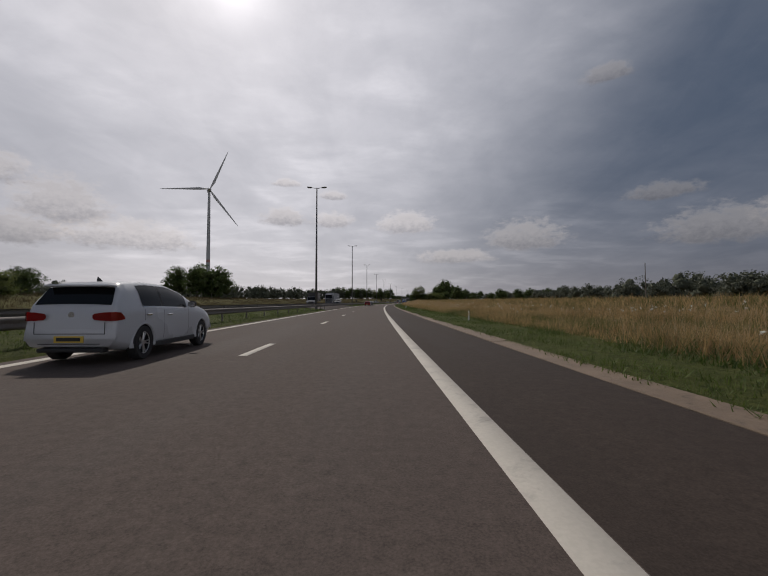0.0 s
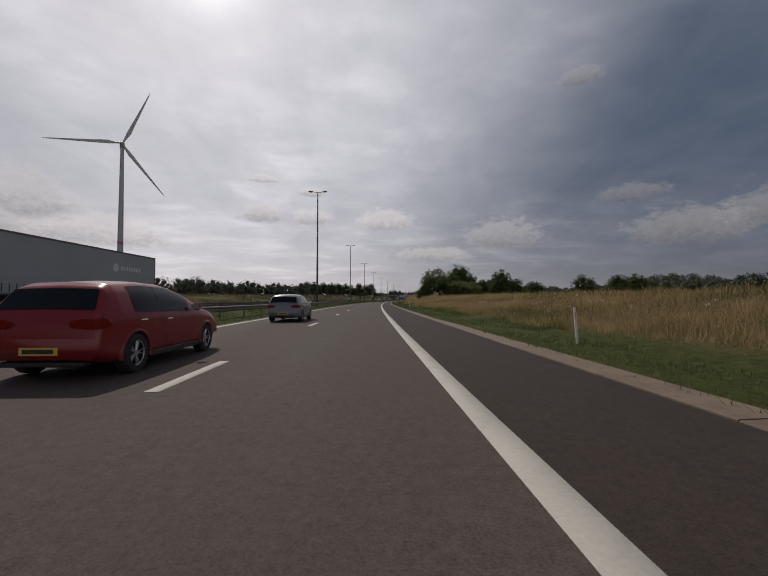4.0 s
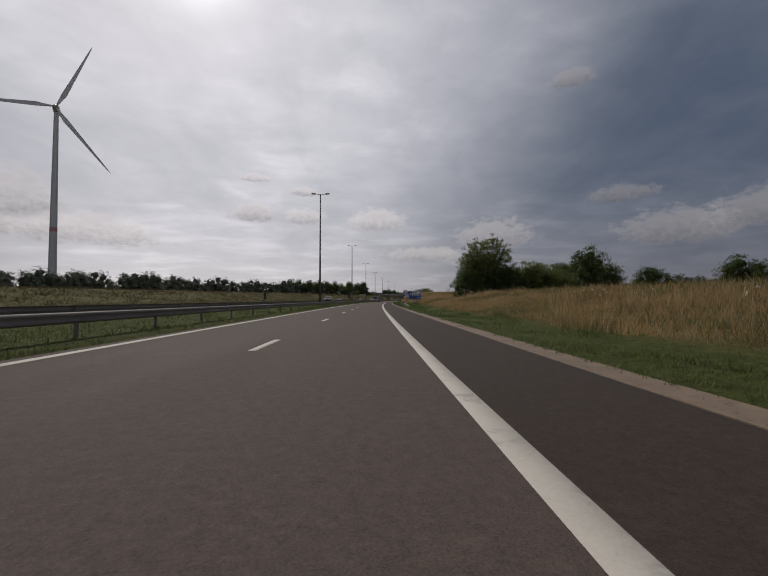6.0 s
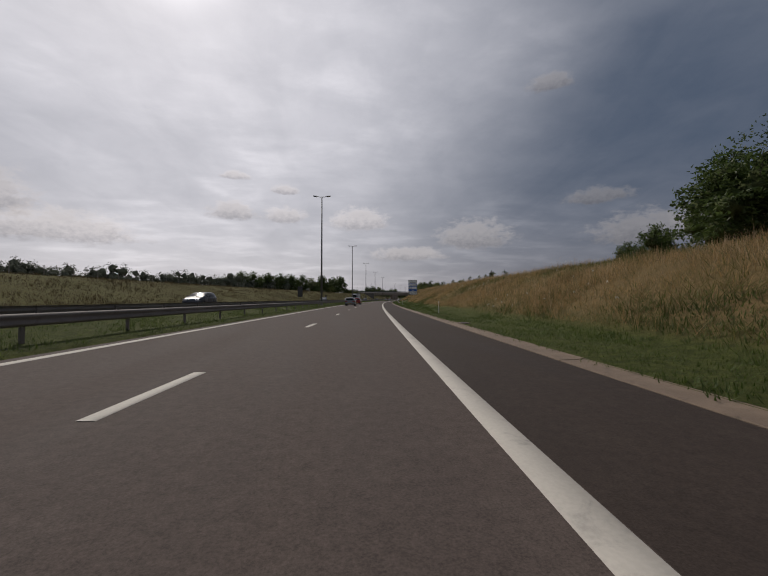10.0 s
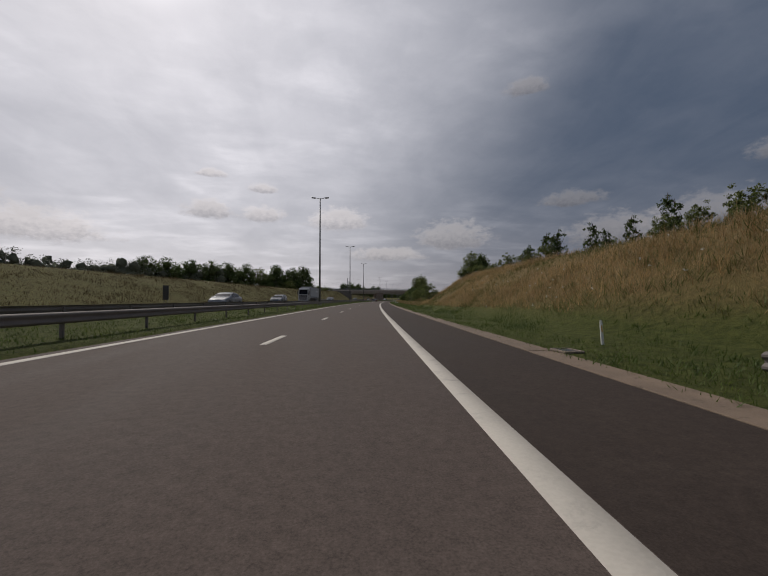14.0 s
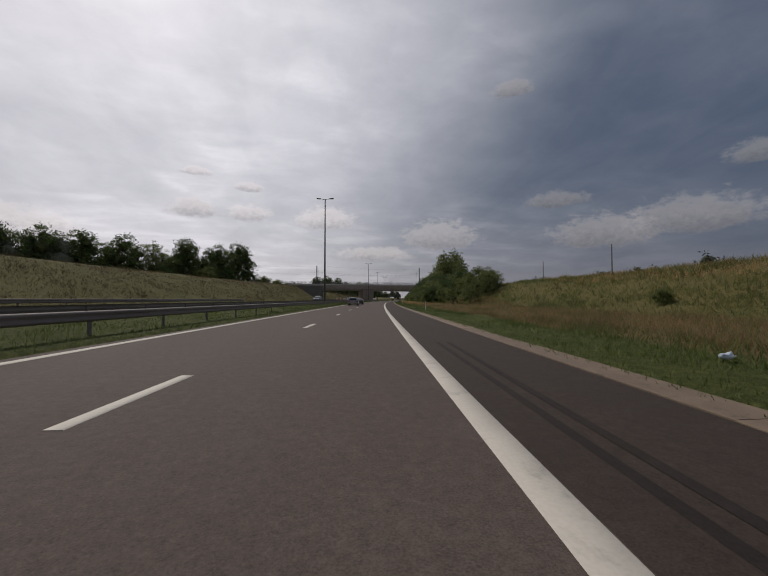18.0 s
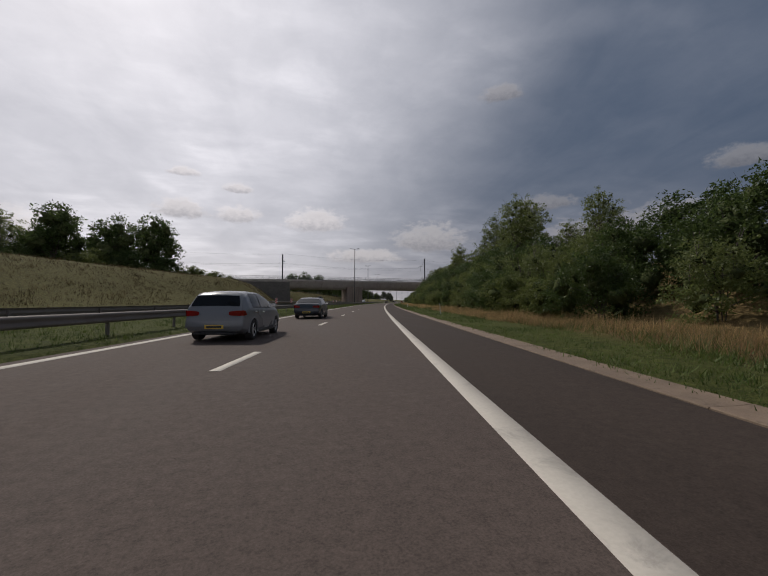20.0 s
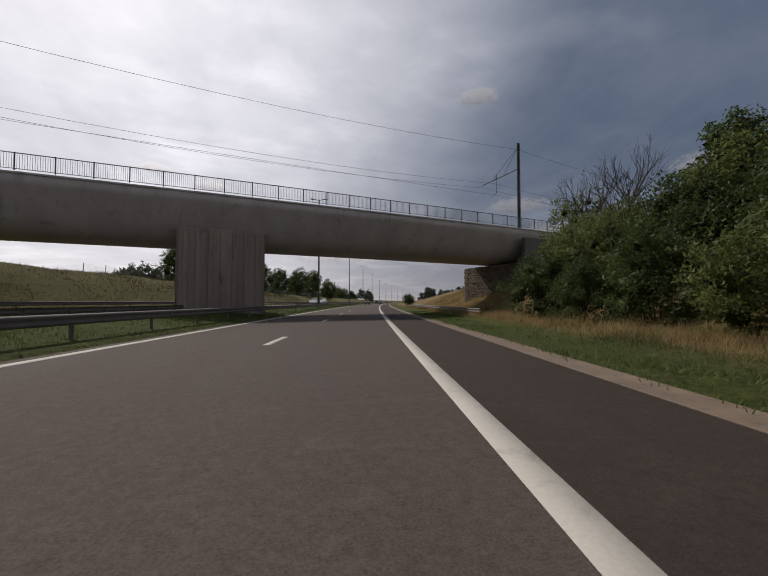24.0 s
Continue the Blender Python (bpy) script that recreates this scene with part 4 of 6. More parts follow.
            lean = min(0.26, max(0, roof - belt) * 0.42)
            w = half(y) * 0.955 - lean - 0.045
            cols.append([bm.verts.new((x * w, y + lift * 0.012, roof + 0.020 - 0.02 * x * x)) for x in (-1, -0.5, 0, 0.5, 1)])
        for p, q in zip(cols[:-1], cols[1:]):
            for i in range(4):
                bm.faces.new((p[i], p[i + 1], q[i + 1], q[i]))
        ob = part(name, bm, TINTED, root, "dark " + name.replace("_", " "), True)
        ob.matrix_local = base
    # lamps, bumpers, plates
    zb = lerp_at(shape["belt"], 0.1)
    for e in (-1, 1):
        bm = bmesh.new()
        cols = []
        for x, y, z0, z1 in ((hw * 0.46, -0.014, -0.13, -0.08), (hw * 0.50, -0.016, -0.165, -0.055), (hw * 0.66, -0.016, -0.175, -0.035), (hw * 0.83, -0.014, -0.18, -0.03), (half(0.03) * 0.99 + 0.008, 0.03, -0.18, -0.025),
                             (half(0.14) + 0.008, 0.14, -0.17, -0.04), (half(0.24) + 0.006, 0.24, -0.16, -0.13)):
            cols.append((bm.verts.new((e * x, y, zb + z0)), bm.verts.new((e * x, y, zb + z1))))
        for p, q in zip(cols[:-1], cols[1:]):
            bm.faces.new((p[0], p[1], q[1], q[0]))
        bmesh.ops.solidify(bm, geom=list(bm.faces), thickness=0.012)
        ob = part("tail_light", bm, TAIL_RED, root, "red tail light")
        ob.matrix_local = base
        bm = bmesh.new()
        zf = lerp_at(shape["belt"], L - 0.25) - 0.17
        box(bm, e * hw * 0.66, L - 0.16, zf, hw * 0.42, 0.24, 0.14, 0.04)
        ob = part("headlight", bm, LENS_CLEAR, root, "clear headlight")
        ob.matrix_local = base
    bm = bmesh.new()
    box(bm, 0, 0.10, 0.215, W * 0.66, 0.20, 0.07, 0.02)
    ob = part("rear_bumper", bm, BLACK_TRIM, root)
    ob.matrix_local = base
    bm = bmesh.new()
    box(bm, 0, L - 0.10, 0.24, W * 0.78, 0.24, 0.20, 0.04)
    ob = part("front_grille", bm, BLACK_TRIM, root)
    ob.matrix_local = base
    bm = bmesh.new()
    box(bm, 0, -0.012, 0.385, 0.52, 0.02, 0.11)
    plate = part("number_plate", bm, PLATE, root, "yellow number plate")
    plate.matrix_local = base
    bm = bmesh.new()
    box(bm, 0, -0.026, 0.41, 0.42, 0.008, 0.06)
    part("plate_bar", bm, SIGN_DARK, plate)
    if detail:
        bm = bmesh.new()
        y = shape["glass"][1]
        box(bm, 0, y - 0.06, lerp_at(shape["roof"], y) - 0.005, W * 0.66, 0.26, 0.035, 0.012)
        ob = part("roof_spoiler", bm, paint, root)
        ob.matrix_local = base
        bm = bmesh.new()
        z = lerp_at(shape["roof"], 0.8)
        pts = [bm.verts.new(p) for p in ((-0.02, 0.70, z), (0.02, 0.70, z), (0.02, 0.86, z), (-0.02, 0.86, z), (0, 0.70, z + 0.10))]
        for q in ((0, 1, 4), (1, 2, 4), (2, 3, 4), (3, 0, 4), (0, 3, 2, 1)):
            bm.faces.new([pts[i] for i in q])
        ob = part("antenna", bm, BLACK_TRIM, root)
        ob.matrix_local = base
        bm = bmesh.new()
        tube(bm, (0, 0.03, zb - 0.08), (0, 0.05, zb - 0.08), 0.055, 0.055, 20)
        ob = part("badge", bm, CHROME, root)
        ob.matrix_local = base
        bm = bmesh.new()
        for bx, bz, bw, bh in ((0, 0.355, W * 0.62, 0.012), (0, 0.525, W * 0.70, 0.012), (-W * 0.35, 0.53, 0.012, 0.20), (W * 0.35, 0.53, 0.012, 0.20)):
            box(bm, bx, -0.001, bz, bw, 0.006, bh)
        ob = part("tailgate_seam", bm, BLACK_TRIM, root)
        ob.matrix_local = base
    return root


def lorry(m, cab_paint, cover, length, height, label, small=False):
    """A lorry with a cab and a box body; y forward."""
    root = thing("lorry", m, label, "lorry", "vehicles on the motorway")
    cab_l = 1.9 if small else 2.3
    cab_h = height - (0.9 if small else 0.35)
    bm = bmesh.new()
    prof = [(length - cab_l, 0.55), (length - 0.05, 0.45), (length, 1.2), (length - 0.12, 2.0), (length - 0.45, cab_h - 0.4), (length - 0.95, cab_h), (length - cab_l, cab_h)]
    if small:
        prof = [(length - cab_l - 0.6, 0.5), (length - 0.05, 0.45), (length, 0.95), (length - 0.85, 1.25), (length - 1.5, 2.15), (length - 2.0, 2.25), (length - cab_l - 0.6, 2.25)]
    sides = [[bm.verts.new((x, y, z)) for y, z in prof] for x in (-1.22, 1.22)]
    n = len(prof)
    for i in range(n):
        bm.faces.new((sides[0][i], sides[0][(i + 1) % n], sides[1][(i + 1) % n], sides[1][i]))
    bm.faces.new(sides[0])
    bm.faces.new(sides[1])
    bmesh.ops.bevel(bm, geom=list(bm.edges), offset=0.07, segments=2, affect="EDGES")
    part("cab", bm, cab_paint, root, "pale painted cab", False)
    bm = bmesh.new()
    if small:
        a, b = (length - 0.88, 1.29), (length - 1.48, 2.10)
    else:
        a, b = (length - 0.11, 2.05), (length - 0.42, cab_h - 0.5)
    q = [(-1.08, a), (1.08, a), (1.0, b), (-1.0, b)]
    bm.faces.new([bm.verts.new((x, p[0] + 0.03, p[1] + 0.015)) for x, p in q])
    part("windscreen", bm, TINTED, root, "dark windscreen")
    if not small:
        bm = bmesh.new()
        box(bm, 0, length - 0.30, cab_h - 0.55, 2.2, 0.42, 0.10, 0.03)
        part("sun_visor", bm, BLACK_TRIM, root)
        for k in range(5):
            bm = bmesh.new()
            box(bm, 0, length + 0.035, 0.72 + 0.24 * k, 1.7, 0.03, 0.05)
            part("grille_bar", bm, cab_paint, root)
        bm = bmesh.new()
        box(bm, 0, length - 0.02, 0.28, 2.4, 0.22, 0.30, 0.05)
        part("front_bumper", bm, cab_paint, root)
    bm = bmesh.new()
    if not small:
        box(bm, 0, length - 0.0, 0.62, 1.9, 0.06, 1.3, 0.02)
    else:
        box(bm, 0, length - 0.01, 0.5, 1.6, 0.06, 0.4, 0.02)
    part("grille", bm, BLACK_TRIM, root)
    for e in (-1, 1):
        bm = bmesh.new()
        if small:
            pts = [(length - 1.05, 1.3), (length - 2.0, 1.3), (length - 2.0, 2.0), (length - 1.6, 2.0)]
        else:
            pts = [(length - 0.35, 1.95), (length - 1.25, 1.95), (length - 1.25, 2.75), (length - 0.6, 2.75)]
        bm.faces.new([bm.verts.new((e * 1.232, y, z)) for y, z in pts])
        part("side_window", bm, TINTED, root)
        bm = bmesh.new()
        box(bm, e * 1.42, length - (1.0 if small else 0.3), 1.35 if small else 2.0, 0.16, 0.12, 0.32 if small else 0.8, 0.03)
        part("door_mirror", bm, BLACK_TRIM, root)
        bm = bmesh.new()
        box(bm, e * 0.85, length - 0.03, 0.72, 0.45, 0.12, 0.18, 0.03)
        part("headlight", bm, LENS_CLEAR, root)
    # box body
    body_l = length - cab_l - 0.55
    bm = bmesh.new()
    box(bm, 0, body_l / 2, 1.05 if not small else 0.95, 2.5, body_l, height - (1.05 if not small else 0.95), 0.03)
    body = part("box_body", bm, cover, root, "plain curtain-sided box body")
    bm = bmesh.new()
    for e in (-1, 1):
        for z in (1.0, height - 0.1):
            box(bm, e * 1.26, body_l / 2, z, 0.03, body_l, 0.1)
        for y in (0.03, body_l - 0.03):
            box(bm, e * 1.26, y, 1.0, 0.03, 0.08, height - 1.0)
    part("edge_rail", bm, GALVANISED, body)
    if not small:
        bm = bmesh.new()
        for k in range(34):
            for e in (-1, 1):
                box(bm, e * 1.262, 0.3 + k * (body_l - 0.6) / 33, 1.12, 0.02, 0.03, 0.42)
        part("strap_row", bm, BLACK_TRIM, body)
        for e in (-1, 1):
            for k in range(8):
                bm = bmesh.new()
                box(bm, e * 1.264, 2.4 - e * 0.28 * (k - 3.5) + 0.6, 2.75, 0.008, 0.16, 0.28)
                part("lettering_bar", bm, SIGN_WHITE, body)
            bm = bmesh.new()
            tube(bm, (e * 1.262, 4.6, 2.9), (e * 1.268, 4.6, 2.9), 0.28, 0.28, 20)
            part("emblem", bm, SIGN_WHITE, body, "pale round emblem")
    bm = bmesh.new()
    box(bm, 0, length / 2, 0.65, 0.9, length - 1.2, 0.35)
    box(bm, 0, 0.1, 0.45, 2.3, 0.14, 0.14)
    part("chassis", bm, BLACK_TRIM, root)
    axles = (length - 1.4, 2.4, 3.7, 5.0) if not small else (length - 1.0, 1.5)
    for y in axles:
        for e in (-1, 1):
            wheel_parts(root, e * 1.06, y, 0.5 if not small else 0.36, 0.34 if not small else 0.24, e)
    return root


ONCOMING = 180.0
car(HATCH, PAINT_WHITE, at(12.7, -5.5, 0.015) @ Matrix.Diagonal((1.02, 1.0, 1.09, 1)), "white five-door hatchback with red tail lights on the carriageway")
car(SALOON, PAINT_GREY, at(868, -4.7, 0.015), "dark grey saloon far ahead on the carriageway", False)
car(HATCH, PAINT_SILVER, at(905, -0.9, 0.005), "silver hatchback far ahead on the carriageway", False)
car(SUV, PAINT_BLACK, at(940, -4.7, 0.015), "black off-road car far ahead on the carriageway", False)
car(HATCH, PAINT_RED, at(990, -0.9, 0.005), "dark red hatchback far ahead on the carriageway", False)
for s, shape, paint, label in ((127, HATCH, PAINT_RED, "dark red hatchback ahead in the outer lane"), (142, HATCH, PAINT_SILVER, "silver hatchback ahead in the outer lane"),
                               (366, HATCH, PAINT_SILVER, "silver-grey hatchback ahead in the outer lane"), (383, HATCH, PAINT_RED, "dark red hatchback ahead in the outer lane"),
                               (606, HATCH, PAINT_SILVER, "silver-grey hatchback ahead in the outer lane"), (621, SALOON, PAINT_GREY, "dark grey saloon ahead in the outer lane")):
    car(shape, paint, at(s, -4.6, 0.018), label, False)
for s, d, shape, paint, label in ((129, -14.3, SUV, PAINT_BLACK, "black off-road car on the opposite carriageway"), (287, -14.3, SUV, PAINT_BLACK, "black off-road car on the opposite carriageway"),
                                  (335.5, -17.6, HATCH, PAINT_GREY, "dark blue-grey hatchback on the opposite carriageway"), (420, -18.1, HATCH, PAINT_SILVER, "silver hatchback on the opposite carriageway"),
                                  (453, -14.3, SALOON, PAINT_SILVER, "silver saloon on the opposite carriageway"), (474, -14.3, HATCH, PAINT_STEEL, "steel-grey hatchback on the opposite carriageway"),
                                  (533, -14.3, SALOON, PAINT_BLUE, "dark blue saloon on the opposite carriageway"), (643, -17.9, SUV, PAINT_STEEL, "grey people carrier on the opposite carriageway"),
                                  (752, -14.3, HATCH, PAINT_RED, "red hatchback on the opposite carriageway"), (808, -14.6, SALOON, PAINT_WHITE, "white saloon on the opposite carriageway"), (845, -18.1, SUV, PAINT_WHITE, "white van-like car on the opposite carriageway")):
    car(shape, paint, at(s, d, OPP_Z + 0.015, ONCOMING), label, False)
boxed = car(HATCH, PAINT_SILVER, at(686, -14.3, OPP_Z + 0.015, ONCOMING), "silver hatchback with a black roof box on the opposite carriageway", False)
bm = bmesh.new()
box(bm, 0, -0.35, 1.56, 0.78, 1.9, 0.36, 0.12)
part("roof_box", bm, BLACK_TRIM, boxed, "black roof box")
for y in (-0.8, 0.15):
    bm = bmesh.new()
    tube(bm, (-0.62, y, 1.53), (0.62, y, 1.53), 0.02, 0.02, 6)
    part("roof_bar", bm, BLACK_TRIM, boxed)
lorry(at(112, -18.1, OPP_Z, ONCOMING), PAINT_SILVER, PAINT_BLACK, 7.2, 3.3, "small box van with a dark body on the opposite carriageway", True)
lorry(at(150, -18.1, OPP_Z, ONCOMING), PAINT_SILVER, TARPAULIN, 16.0, 4.0, "articulated lorry with a pale trailer on the opposite carriageway")
lorry(at(528, -18.1, OPP_Z, ONCOMING), CAB_GREY, TARPAULIN, 16.0, 4.0, "articulated lorry with a steel-grey cab and grey curtain trailer")

# ---- signs ----
def words(text, size, mat, parent, x, z, y, name="lettering", anchor="LEFT"):
    """Flat raised letters on a panel that faces -y."""
    cu = bpy.data.curves.new(name, "FONT")
    cu.body, cu.size, cu.extrude, cu.offset, cu.align_x, cu.align_y = text, size, 0.002, size * 0.022, anchor, "CENTER"
    tmp = bpy.data.objects.new("tmp", cu)
    scene.collection.objects.link(tmp)
    bpy.context.view_layer.update()
    me = bpy.data.meshes.new_from_object(tmp.evaluated_get(bpy.context.evaluated_depsgraph_get()))
    bpy.data.objects.remove(tmp)
    me.materials.clear()
    me.materials.append(mat)
    ob = part(name, me, None, parent)
    ob.matrix_local = Matrix.Translation((x, y, z)) @ Matrix.Rotation(math.pi / 2, 4, "X")
    return ob


def panel(name, parent, x, z, w, h, mat, y=0.0, thick=0.03, label="", border=None):
    bm = bmesh.new()
    box(bm, x, y, z, w, thick, h, 0.006)
    ob = part(name, bm, mat, parent, label)
    if border:
        bm = bmesh.new()
        t = 0.035
        f = y - thick / 2 - 0.003
        for bx, bz, bw, bh in ((x, z + 0.03, w - 0.06, t), (x, z + h - 0.03 - t, w - 0.06, t), (x - w / 2 + 0.03 + t / 2, z + 0.03 + t, t, h - 0.06 - 2 * t), (x + w / 2 - 0.03 - t / 2, z + 0.03 + t, t, h - 0.06 - 2 * t)):
            box(bm, bx, f, bz, bw, 0.006, bh)
        part("border", bm, border, ob)
    return ob


def posts(root, xs, top, size=0.11):
    for x in xs:
        bm = bmesh.new()
        box(bm, x, 0.09, -0.4, size, size, top + 0.4, 0.01)
        box(bm, x, 0.09, 0.0, size * 2, size * 2, 0.06, 0.01)
        part("post", bm, GALVANISED, root, "grey steel post")


def exit_sign():
    s, d = 258.0, 7.72
    z = float(ground_z(s, d))
    root = thing("road_sign", at(s, d, z, -3), "blue and white direction sign on one post behind a guard rail", "road sign")
    posts(root, (-0.05,), 2.9 - z)
    b = 1.22 - z
    board = panel("board", root, 0, b, 2.55, 1.82, SIGN_BLUE, 0, 0.04, "blue sign board", SIGN_WHITE)
    white = panel("white_field", board, 0.22, b + 0.86, 1.72, 0.86, SIGN_WHITE, -0.026, 0.012)
    words("Arlon", 0.36, SIGN_DARK, board, -0.54, b + 1.49, -0.036)
    words("Weyler", 0.36, SIGN_DARK, board, -0.54, b + 1.09, -0.036)
    bm = bmesh.new()
    box(bm, 0.86, -0.036, b + 1.02, 0.32, 0.006, 0.14)
    box(bm, 0.95, -0.036, b + 1.16, 0.05, 0.006, 0.16)
    part("factory_symbol", bm, SIGN_DARK, board)
    bm = bmesh.new()
    f = [bm.verts.new((x - 0.87, -0.026, b + zz)) for x, zz in ((-0.05, 0.92), (0.05, 0.92), (0.05, 1.18), (0.17, 1.12), (0.0, 1.40), (-0.17, 1.12), (-0.05, 1.18))]
    bm.faces.new(f)
    part("arrow", bm, SIGN_WHITE, board)
    panel("exit_number", board, -0.20, b + 0.20, 0.48, 0.46, SIGN_DARK, -0.026, 0.012)
    words("32", 0.36, SIGN_AMBER, board, -0.20, b + 0.43, -0.036, anchor="CENTER")
    words("2 km", 0.36, SIGN_WHITE, board, 0.36, b + 0.42, -0.026)


def km_sign():
    s, d = 260.8, 6.5
    z = float(ground_z(s, d))
    root = thing("distance_marker", at(s, d, z, -3), "small white and red kilometre marker on a thin post", "road sign")
    posts(root, (0.0,), 1.9 - z, 0.06)
    b = 1.38 - z
    top = panel("board", root, 0, b + 0.36, 0.74, 0.42, SIGN_WHITE, 0, 0.03)
    words("km 184", 0.2, SIGN_DARK, top, 0, b + 0.57, -0.02, anchor="CENTER")
    low = panel("board", root, 0, b, 0.74, 0.35, SIGN_RED, 0, 0.03, "red lower board")
    words("A4", 0.26, SIGN_WHITE, low, 0, b + 0.17, -0.02, anchor="CENTER")


def services_sign():
    s, d = 414.6, 9.98
    z = float(ground_z(s, d))
    root = thing("road_sign", at(s, d, z, -4), "tall blue and white services sign on two steel posts", "road sign")
    posts(root, (-0.55, 0.55), 7.0 - z, 0.15)
    k = 2.6
    b = 2.58 - z
    low = panel("board", root, 0.05, b, k, 0.98, SIGN_WHITE, 0, 0.04, "white lower board", SIGN_DARK)
    mid = panel("board", root, 0, b + 1.02, k, 2.42, SIGN_BLUE, 0, 0.04, "blue middle board", SIGN_WHITE)
    top = panel("board", root, -0.03, b + 3.5, k, 0.98, SIGN_WHITE, 0, 0.04, "white upper board", SIGN_DARK)
    words("Aire de", 0.33, SIGN_DARK, top, 0.0, b + 4.19, -0.026, anchor="CENTER")
    words("Hondelange", 0.33, SIGN_DARK, top, 0.0, b + 3.80, -0.026, anchor="CENTER")
    for r in range(2):
        for c in range(3):
            field = panel("symbol_field", mid, -0.78 + 0.78 * c, b + 2.56 - 0.84 * r, 0.68, 0.68, SIGN_WHITE, -0.026, 0.012)
            if r == 1 and c > 0:
                continue
            x, q = -0.78 + 0.78 * c, b + 2.56 - 0.84 * r
            bm = bmesh.new()
            if (r, c) == (0, 0):
                box(bm, 0, 0, 0, 0.40, 0.006, 0.12, 0, Matrix.Translation((x - 0.05, -0.036, q + 0.30)) @ Matrix.Rotation(0.45, 4, "Y"))
                box(bm, x + 0.18, -0.036, q + 0.2, 0.14, 0.006, 0.1)
            elif (r, c) == (0, 1):
                for j in range(3):
                    box(bm, x - 0.02, -0.036, q + 0.28 + 0.1 * j, 0.34, 0.006, 0.03)
                for j in range(4):
                    box(bm, x - 0.15 + 0.1 * j, -0.036, q + 0.28, 0.025, 0.006, 0.22)
                box(bm, x + 0.02, -0.036, q + 0.14, 0.3, 0.006, 0.04)
                box(bm, x + 0.22, -0.036, q + 0.16, 0.03, 0.006, 0.44)
            elif (r, c) == (0, 2):
                box(bm, x - 0.04, -0.036, q + 0.22, 0.36, 0.006, 0.26)
                box(bm, x + 0.19, -0.036, q + 0.28, 0.08, 0.006, 0.14)
                box(bm, x - 0.02, -0.036, q + 0.13, 0.5, 0.006, 0.04)
            else:
                for j in range(3):
                    t = [bm.verts.new((x - 0.1 + px, -0.034, q + 0.2 + 0.12 * j + pz)) for px, pz in ((-0.15 + 0.03 * j, 0), (0.15 - 0.03 * j, 0), (0, 0.17))]
                    bm.faces.new(t)
                box(bm, x - 0.1, -0.034, q + 0.1, 0.04, 0.006, 0.1)
                box(bm, x + 0.15, -0.034, q + 0.14, 0.24, 0.006, 0.04)
                box(bm, x, -0.034, q + 0.08, 0.6, 0.006, 0.02)
            part("symbol", bm, SIGN_DARK, field)
    words("1km", 0.42, SIGN_WHITE, mid, 0.0, b + 1.36, -0.026, anchor="CENTER")
    for j, (km, town) in enumerate((("88km", "Bruxelles"), ("124km", "Liège"))):
        q = b + 0.68 - 0.42 * j
        field = panel("emblem_field", low, -1.0, q - 0.18, 0.36, 0.36, SIGN_DARK, -0.026, 0.012)
        bm = bmesh.new()
        tube(bm, (-1.0, -0.034, q), (-1.0, -0.040, q), 0.11, 0.11, 16)
        part("emblem", bm, SIGN_WHITE, field)
        words(km, 0.24, SIGN_DARK, low, -0.72, q, -0.026)
        words(town, 0.24, SIGN_DARK, low, 1.27, q, -0.026, anchor="RIGHT")


exit_sign()
km_sign()
services_sign()


# ---- marker posts ----
def marker_post():
    root = thing("marker_post", at(30, 5.35), "white plastic roadside marker post with a reflector", "marker post", "marker posts along the verge")
    bm = bmesh.new()
    v0 = [bm.verts.new((x, y, z)) for z, k in ((-0.2, 1.0), (0.85, 0.9), (0.95, 0.6)) for x, y in ((-0.06 * k, -0.04 * k), (0.06 * k, -0.04 * k), (0.04 * k, 0.05 * k), (-0.04 * k, 0.05 * k))]
    for r in range(2):
        for i in range(4):
            j = (i + 1) % 4
            bm.faces.new((v0[r * 4 + i], v0[r * 4 + j], v0[r * 4 + 4 + j], v0[r * 4 + 4 + i]))
    bm.faces.new(v0[8:])
    part("post", bm, POST_WHITE, root)
    bm = bmesh.new()
    box(bm, 0, -0.04, 0.66, 0.05, 0.012, 0.16)
    part("reflector", bm, SIGN_AMBER, root, "amber reflector")
    return root


post0 = marker_post()
lean = random.Random(3)
for k in range(0, 19):
    if k in (4, 9, 14):
        continue
    hidden = k in (0, 5, 8, 13)
    m = at(30 + 49.6 * k - (3.2 if hidden else 0.0), 5.75 if hidden else 5.35, -0.28 if hidden else 0.05, lean.uniform(-8, 8)) @ Matrix.Rotation(radians(lean.uniform(-5, 5)), 4, "Y") @ Matrix.Diagonal((0.75, 0.75, 1, 1))
    if k == 0:
        post0.matrix_world = m
    else:
        copy_thing(post0, m)


# ---- striped beacons beside the median ----
def beacon():
    root = thing("striped_beacon", at(636, -12.0), "red and white striped warning board on a rubber foot", "warning beacon", "warning beacons along the median")
    bm = bmesh.new()
    box(bm, 0, 0, 0.0, 0.42, 0.75, 0.1, 0.03)
    part("foot", bm, RUBBER, root)
    bm = bmesh.new()
    box(bm, 0, 0, 0.1, 0.26, 0.03, 1.05, 0.008)
    board = part("board", bm, SIGN_WHITE, root)
    for k in range(4):
        bm = bmesh.new()
        z = 0.16 + 0.25 * k
        bm.faces.new([bm.verts.new((x, -0.019, zz)) for x, zz in ((-0.125, z), (0.125, z + 0.14), (0.125, z + 0.27), (-0.125, z + 0.13))][:4])
        part("stripe", bm, SIGN_RED, board)
    return root


beacon0 = beacon()
